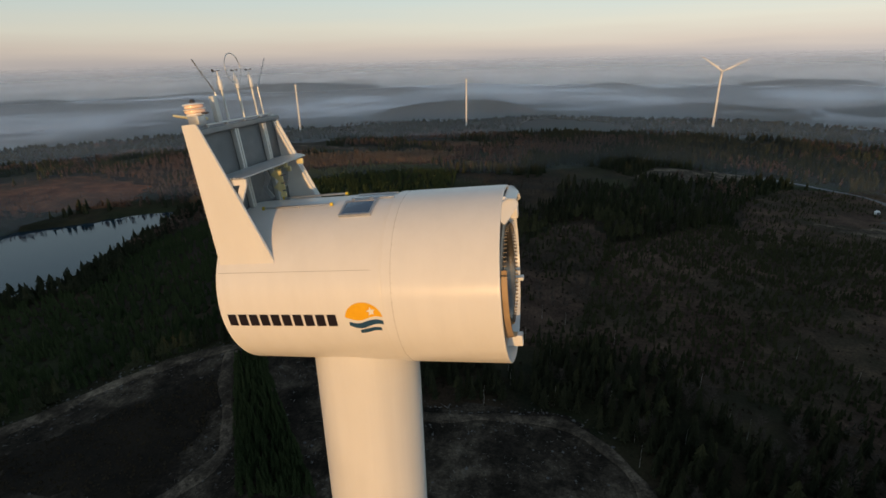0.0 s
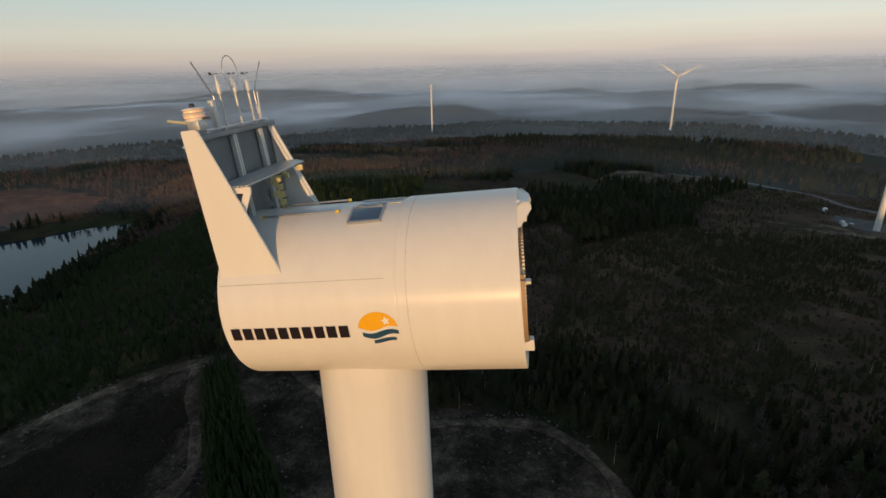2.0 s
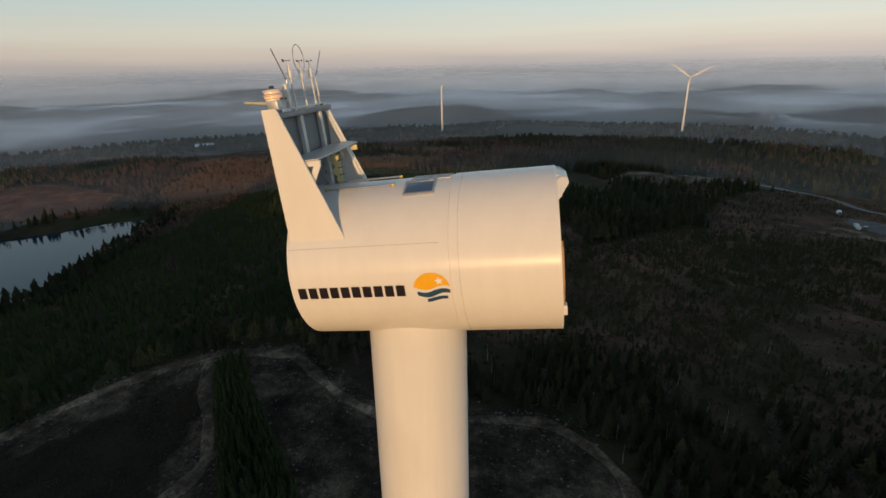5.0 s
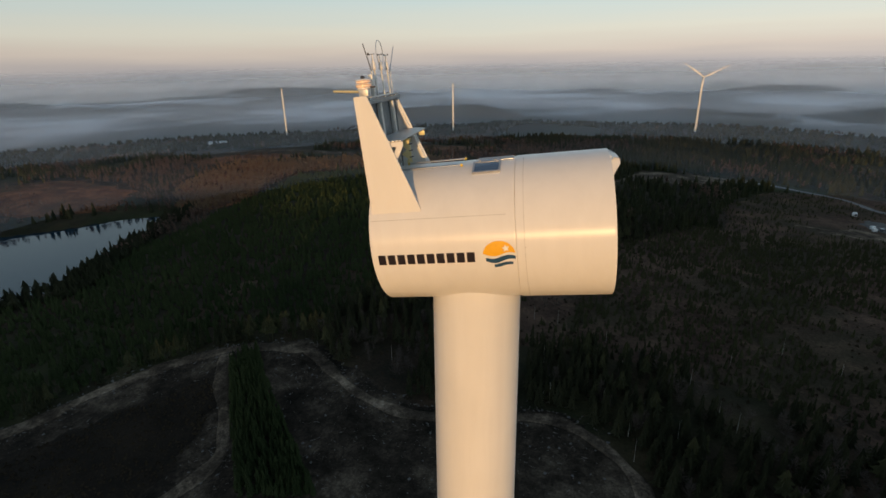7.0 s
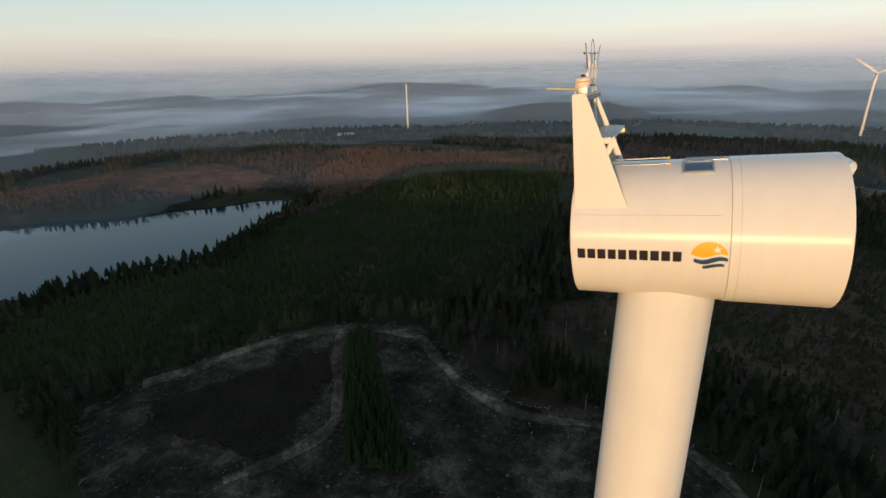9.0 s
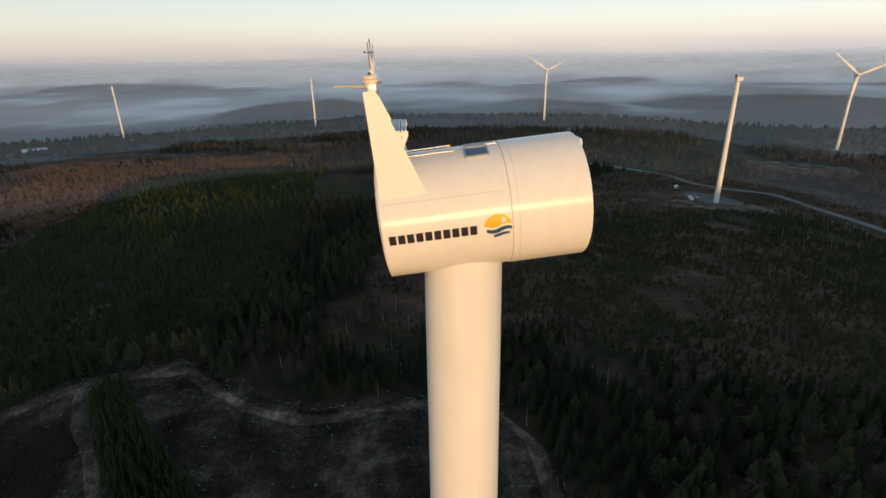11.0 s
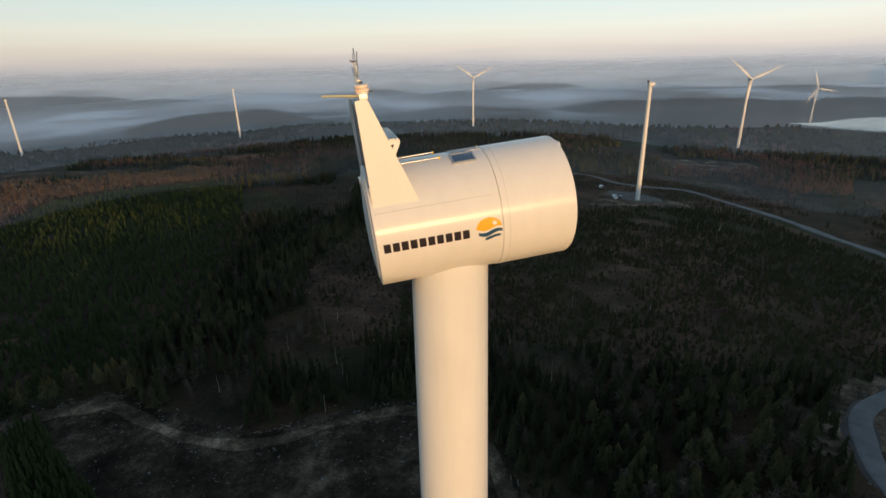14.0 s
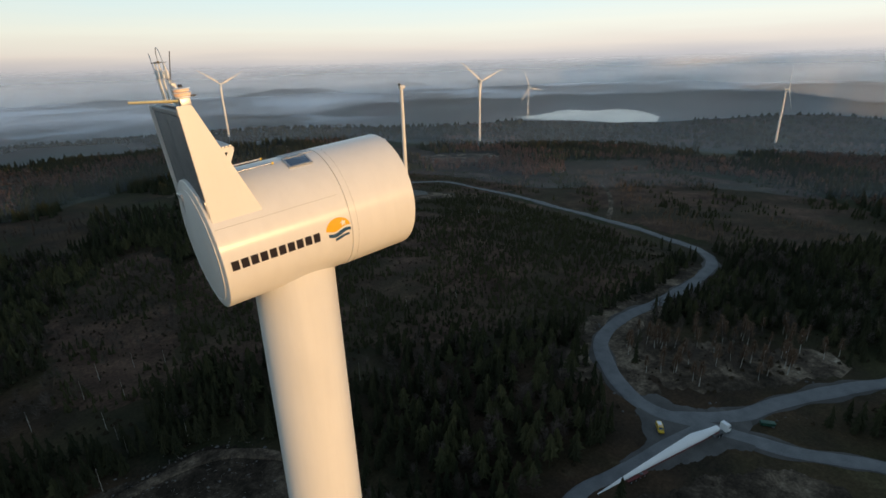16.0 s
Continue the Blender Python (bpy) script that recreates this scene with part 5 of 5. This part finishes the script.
# heather and scrub
xs, ys = scatter(9000, 60, 420, -76, 112)
s = clear_of(xs, ys, 4) & (~inside(xs, ys, FELL) | inside(xs, ys, HEA))
stand("heather", [conifer(2, 5, False, .55, 90 + k, .1, 0) for k in range(3)], xs[s], ys[s], .8 + 1.0 * rng.random(s.sum()), .9 + .6 * rng.random(s.sum()), M_SHRUB, "low dark heather and scrub", "scrub")
xs, ys = rng.uniform(-190, -118, 2500), rng.uniform(70, 140, 2500)
s = inside(xs, ys, HEA)
stand("heather", [conifer(2, 5, False, .55, 95 + k, .1, 0) for k in range(3)], xs[s], ys[s], .7 + .9 * rng.random(s.sum()), 1 + .6 * rng.random(s.sum()), M_SHRUB, "dense dark heather patch in the clearing", "scrub")

# far woods
x, y = scatter(29000, 400, 1050, -70, 100)
f2 = wave_field(x, y, 2.4)
ok = clear_of(x, y, 7) & (f2 > -.40) & ~inside(x, y, YOUNG) & ~inside(x, y, PLANT) & ~inside(x, y, np.array(OPEN_HEATH, float)) & (off_line(x, y, [(-640, 760), (-560, 738), (-480, 730), (-400, 735), (-330, 730)]) > 52)
for px, py, pr in ((655, 750, 52), (-680, 1125, 85), (-720, 900, 130)):
    ok &= np.hypot(x - px, y - py) > pr
brown = f2 + .18 * rng.normal(size=x.size) > np.where((x > 330) & (y > 60), -.02, np.where(x < -60, -.08, .33))
lit = inside(x, y, np.array(LIT_WOOD, float))
ok &= ~inside(x, y, np.array(LIT_MOUND, float)) | (rng.random(x.size) > .93)
green = wave_field(x + 300, y, 3.1) + .15 * rng.normal(size=x.size) > .05
s = ok & ~brown & ~lit & ~green
stand("far_conifers", FAR_TREES, x[s], y[s], 9 + 6 * rng.random(s.sum()), .9 + .5 * rng.random(s.sum()), M_FAR_SPRUCE, "dark conifer forest covering the middle distance")
s = ok & ~brown & ~lit & green
stand("far_pines", FAR_TREES, x[s], y[s], 8 + 5 * rng.random(s.sum()), 1.1 + .5 * rng.random(s.sum()), M_FAR_PINE, "olive-green pine forest covering the middle distance")
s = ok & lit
stand("lit_birches", FAR_BARES, x[s], y[s], 6 + 3 * rng.random(s.sum()), 1.2 + .5 * rng.random(s.sum()), M_LIT_TWIG, "brown leafless woods, low-sun glow in their colour")
s = ok & brown & ~lit
stand("far_birches", FAR_BARES, x[s], y[s], 7 + 5 * rng.random(s.sum()), 1.0 + .5 * rng.random(s.sum()), M_FAR_TWIG, "grey-brown leafless woods in the middle distance")
x, y = scatter(36000, 1050, 3600, -66, 98)
ok = clear_of(x, y, 8) & (wave_field(x, y, 5) > -.45)
s = ok & (wave_field(x, y, 3) < .45)
stand("distant_forest", DISTANT, x[s], y[s], 8 + 5 * rng.random(s.sum()) ** 2, 1.7 + .9 * rng.random(s.sum()), M_FAR_SPRUCE, "distant dark forest fading into mist")
s = ok & ~s
stand("distant_birches", FAR_BARES, x[s], y[s], 8 + 4 * rng.random(s.sum()), 1.6 + .8 * rng.random(s.sum()), M_FAR_TWIG, "distant grey-brown woods")
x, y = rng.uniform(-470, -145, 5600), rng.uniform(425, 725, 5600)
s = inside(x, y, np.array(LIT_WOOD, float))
stand("crest_birches", FAR_BARES, x[s], y[s], 6 + 3.5 * rng.random(s.sum()), 1.3 + .5 * rng.random(s.sum()), M_LIT_TWIG, "brown bare woods along the crest, low-sun glow in their colour")
# unseen woods on the ridge behind, added to shade the foreground
x, y = rng.uniform(-900, 900, 3600), rng.uniform(-520, -300, 3600)
stand("shade_ridge_forest", FAR_TREES, x, y, 11 + 5 * rng.random(x.size), 1.0 + .4 * rng.random(x.size), M_SPRUCE, "dark unseen forest on the sunward ridge, added to shade the foreground")

# birches by the bend, one by one
stem_me = [raw_mesh("trunk", *stem(.0095 + .0025 * k), M_BIRCH) for k in range(3)]
crown_me = [raw_mesh("crown", *bare_tree(120 + k, 260, .5), M_TWIG, False) for k in range(4)]
xs, ys = rng.uniform(150, 245, 400), rng.uniform(20, 98, 400)
s = np.where(inside(xs, ys, BIRCH) & clear_of(xs, ys, 5))[0][:58]
for i in s:
    h = 7.5 + 5.0 * rng.random()
    t = thing("birch_tree", pose(xs[i], ys[i], rise1(xs[i], ys[i]) - .1, rng.normal(0, 3), rng.normal(0, 3), rng.random() * 360) @ Matrix.Scale(h, 4),
              "slender leafless birch with a pale trunk in dry grass", "birch", "birches by the bend")
    for nm, me in (("trunk", stem_me[int(rng.integers(3))]), ("crown", crown_me[int(rng.integers(4))])):
        o = new(nm, me)
        o.parent = t

for px, py, h in ((272, 311, 11), (258, 318, 7), (300, 402, 6), (312, 408, 5), (318, 300, 6)):
    t = thing("birch_tree", pose(px, py, rise1(px, py) - .1, 0, 0, px * 7) @ Matrix.Scale(h, 4), "bare brown tree alone on the open heath", "birch", "lone trees on the heath")
    for nm, me in (("trunk", stem_me[1]), ("crown", crown_me[px % 4])):
        o = new(nm, me)
        o.parent = t

# thin pale dead stems left standing round the clearing
xs, ys = rng.uniform(-70, 150, 110), rng.uniform(120, 215, 110)
s = clear_of(xs, ys, 4) & ~inside(xs, ys, FELL) & ((off_line(xs, ys, TRACK_C) < 30) | (rng.random(110) > .7))
stand("dead_stems", [stem(.006)], xs[s], ys[s], 6 + 6 * rng.random(s.sum()), 1 + .4 * rng.random(s.sum()), M_BIRCH, "thin pale dead birch stems at the clearing edge", "dead trees")

# boulders and stumps on the felled ground
rock_me = []
for k in range(4):
    bm = B()
    bmesh.ops.create_icosphere(bm, subdivisions=1, radius=.5)
    for v in bm.verts:
        v.co *= .75 + .5 * noise.noise(v.co * 2 + Vector((k * 7, 0, 0)))
        v.co.z *= .6
    rock_me.append(finish(bm, "boulder", M_ROCK, False))
xs, ys = rng.uniform(-215, 245, 5200), rng.uniform(10, 172, 5200)
s = (inside(xs, ys, FELL) & ~inside(xs, ys, HEA) & ~inside(xs, ys, STR)) | ((off_line(xs, ys, ROAD_N) < 11) & (off_line(xs, ys, ROAD_N) > 5)) | ((off_line(xs, ys, ROAD_E) < 10) & (off_line(xs, ys, ROAD_E) > 5))
s &= (off_line(xs, ys, TRACK_C) > 3.5) & (off_line(xs, ys, TRACK_W) > 3.5)
xs, ys = xs[s], ys[s]
for i in range(min(260, len(xs))):
    o = new("boulder", rock_me[i % 4])
    q = .35 + .9 * rng.random() ** 2
    o.matrix_basis = pose(xs[i], ys[i], rise1(xs[i], ys[i]) + .18 + q * .1, 0, 0, rng.random() * 360) @ Matrix.Scale(q * 1.5, 4)
    tagged(o, "rough grey boulder on scraped ground", "boulder", "boulders in the clearing")
chip = (np.array([(-.5, -.05, .1), (.5, -.03, .16), (.5, .05, .12), (-.5, .05, .1), (0, 0, .3)]), np.array([(0, 1, 4), (1, 2, 4), (2, 3, 4), (3, 0, 4)]))
xs, ys = rng.uniform(-215, 42, 9000), rng.uniform(30, 172, 9000)
s = inside(xs, ys, FELL) & ~inside(xs, ys, HEA) & (off_line(xs, ys, TRACK_C) > 3)
stand("brash", [chip], xs[s], ys[s], .6 + 1.3 * rng.random(s.sum()), .8 + 1.2 * rng.random(s.sum()), M_DEADWOOD, "grey branches and tree litter left from felling", "brash")


lump = (np.array([(-.5, -.3, 0), (.1, -.5, 0), (.55, .1, 0), (0, .5, 0), (-.15, -.1, .55), (.2, .1, .42)]),
        np.array([(0, 1, 4), (1, 5, 4), (1, 2, 5), (2, 3, 5), (3, 4, 5), (3, 0, 4)]))
V = []
for line, wide, count in ((TRACK_W, 8.0, 1500), (TRACK_S, 6.5, 800), (TRACK_C[:9], 9.0, 1300)):
    c = smooth_line(line, .5)
    V.append(c[rng.integers(0, len(c), count)] + rng.normal(0, wide, (count, 2)) * .5)
xs, ys = np.vstack(V).T
s = ~inside(xs, ys, HEA) & ~inside(xs, ys, STR) & ((off_line(xs, ys, TRACK_C) > 1.6) | (rng.random(xs.size) > .7))
stand("rubble", [lump], xs[s], ys[s], .35 + 1.0 * rng.random(s.sum()) ** 3, .9 + .8 * rng.random(s.sum()), M_ROCK, "grey stones and torn roots beside the dirt tracks", "rubble")


# ---- vehicles and small things at the junction ----
def wheel(parent, x, y, r=.5, w=.3):
    bm = B()
    tube(bm, (x, y - w / 2, r), (x, y + w / 2, r), r, seg=20)
    o = part("wheel", bm, M_TYRE, parent)
    bm = B()
    tube(bm, (x, y - w / 2 - .015, r), (x, y + w / 2 + .015, r), r * .55, seg=16)
    part("rim", bm, M_GALV, o)


ga, gb = Vector((146.0, 37.2)), Vector((90, 46.4))
head_z = rise1(*ga) + .45
way = math.degrees(math.atan2(gb.y - ga.y, gb.x - ga.x))
TR = pose(ga.x, ga.y, head_z, 0, 0, way + 180)     # +x is the way the truck faces
truck = thing("truck", TR, "white heavy truck hauling a turbine blade at the junction", "truck")
bm = B()
prism(bm, [(-1.1, -1.25, .9), (1.25, -1.25, .7), (1.3, -1.25, 1.9), (1.05, -1.25, 3.0), (.6, -1.25, 3.65), (-1.1, -1.25, 3.75)], (0, 2.5, 0), .08)
part("cab", bm, M_TRUCK, truck)
bm = B()
box(bm, (-5.2, -.5, .7), (-1.1, .5, 1.05), .03)
part("chassis", bm, M_DARK, truck)
bm = B()
prism(bm, [(1.315, -1.05, 1.95), (1.315, 1.05, 1.95), (1.09, 1.05, 2.95), (1.09, -1.05, 2.95)], (.02, 0, .004))
part("windscreen", bm, M_WINDOW, truck)
for s in (-1, 1):
    bm = B()
    box(bm, (.1, s * 1.255 - .01, 2.0), (.95, s * 1.255 + .01, 2.8))
    part("side_window", bm, M_WINDOW, truck)
    bm = B()
    box(bm, (1.24, s * .95 - .18, .85), (1.34, s * .95 + .18, 1.1), .02)
    part("headlight", bm, M_WHITE, truck)
    for x in (.5, -2.9, -4.2):
        wheel(truck, x, s * 1.05)
trailer = thing("blade_trailer", TR, "long dark-red extendable trailer under the blade", "trailer")
bm = B()
box(bm, (-45, -.35, 1.0), (-3.0, .35, 1.3), .03)
part("beam", bm, M_RED, trailer)
for x0 in (-40.5,):
    bm = B()
    box(bm, (x0 - 4, -1.25, .95), (x0 + 4, 1.25, 1.25), .04)
    part("bogie", bm, M_RED, trailer)
    for k in range(4):
        for s in (-1, 1):
            wheel(trailer, x0 - 2.7 + k * 1.8, s * 1.05, .45)
for x0 in (-6.5, -39):
    bm = B()
    box(bm, (x0 - .5, -1.2, 1.26), (x0 + .5, 1.2, 1.75), .05)
    part("cradle", bm, M_DARK, trailer)
blade = new("turbine_blade", blade_mesh(50, "turbine_blade", M_TRUCK))
blade.matrix_basis = TR @ pose(-4.4, 0, 3.35, 0, -91.4, 0) @ pose(0, 0, 0, 0, 0, 30) @ Matrix.Diagonal((.85, .85, 1.04, 1.0))
tagged(blade, "long white rotor blade lying on the trailer", "rotor blade")

vz = rise1(130, 50) + .42
van = thing("van", pose(130.6, 50.9, vz, 0, 0, 225), "yellow escort van with a white roof bar", "van")
bm = B()
prism(bm, [(-2.3, -.92, .45), (2.3, -.92, .45), (2.35, -.92, 1.0), (1.5, -.92, 1.25), (.95, -.92, 1.95), (-2.2, -.92, 2.0)], (0, 1.84, 0), .07)
part("body", bm, M_VAN, van)
bm = B()
prism(bm, [(1.50, -.78, 1.30), (1.50, .78, 1.30), (1.02, .78, 1.90), (1.02, -.78, 1.90)], (.03, 0, .03))
part("windscreen", bm, M_WINDOW, van)
bm = B()
box(bm, (-1.9, -.7, 2.0), (.6, .7, 2.08), .03)
part("roof_panel", bm, M_TRUCK, van, "white roof panel")
bm = B()
box(bm, (.1, -.6, 2.08), (.4, .6, 2.2), .03)
part("light_bar", bm, M_ORANGE, van)
for s in (-1, 1):
    bm = B()
    box(bm, (-1.8, s * .925 - .01, 1.3), (.9, s * .925 + .01, 1.8))
    part("side_window", bm, M_WINDOW, van)
    for x in (-1.45, 1.45):
        wheel(van, x, s * .82, .34, .22)
cz = rise1(163, 29) + .2
skip = thing("container", pose(161.2, 30.3, cz, 0, 0, -50) @ Matrix.Scale(.72, 4), "dark green open skip at the road side", "container")
bm = B()
prism(bm, [(-3, -1.2, .15), (2.4, -1.2, .15), (3.1, -1.2, 1.6), (-3.1, -1.2, 1.6)], (0, 2.4, 0), .03)
part("body", bm, M_GREEN, skip)
for x in (-2, -.7, .7, 2):
    for s in (-1, 1):
        bm = B()
        box(bm, (x - .06, s * 1.24 - .05, .2), (x + .06, s * 1.24 + .05, 1.55))
        part("rib", bm, M_GREEN, skip)
bm = B()
box(bm, (-3.15, -1.28, 1.6), (3.15, 1.28, 1.72), .03)
part("rim", bm, M_GREEN, skip)

# white hub cover and crates by the next tower
hx, hy = 268, 500
hubc = thing("rotor_hub", pose(hx, hy, rise1(hx, hy) + .3, 0, 0, 30), "white rotor hub standing on the crane pad", "rotor hub")
part("spinner", lathe(B(), [(1.9, 0), (2.2, .4), (2.3, 1.6), (2.0, 2.8), (1.2, 3.6), (.02, 3.9)], 28), M_TRUCK, hubc)
for k in range(3):
    bm = B()
    t = radians(120 * k)
    tube(bm, (2.0 * math.cos(t), 2.0 * math.sin(t), 1.5), (2.6 * math.cos(t), 2.6 * math.sin(t), 1.5), 1.1, seg=20)
    part("blade_socket", bm, M_DARK, hubc)
for cx, cy, a, c in ((262, 458, 10, M_TRUCK), (266, 452, 40, M_DARK), (259, 449, 0, M_TRUCK)):
    b_ = thing("site_container", pose(cx, cy, rise1(cx, cy) + .58, 0, 0, a), "small site container on the crane pad", "container", "site containers")
    bm = B()
    box(bm, (-1.5, -1.2, 0), (1.5, 1.2, 2.4), .05)
    part("body", bm, c, b_)
    bm = B()
    box(bm, (-1.56, -1.26, 2.4), (1.56, 1.26, 2.5), .02)
    part("roof", bm, M_GALV, b_)
for cx, cy, w in ((-752, 966, 12), (-735, 972, 8), (748, 1279, 9)):
    b_ = thing("farm_shed", pose(cx, cy, rise1(cx, cy) + .4, 0, 0, 20), "white shed on a far gravel yard", "shed")
    bm = B()
    box(bm, (-w, -5, 0), (w, 5, 4.5), .1)
    part("wall", bm, M_TRUCK, b_)
    bm = B()
    prism(bm, [(-w - .4, -5.4, 4.5), (-w - .4, 0, 6.6), (-w - .4, 5.4, 4.5)], (2 * w + .8, 0, 0))
    part("roof", bm, M_GALV, b_)
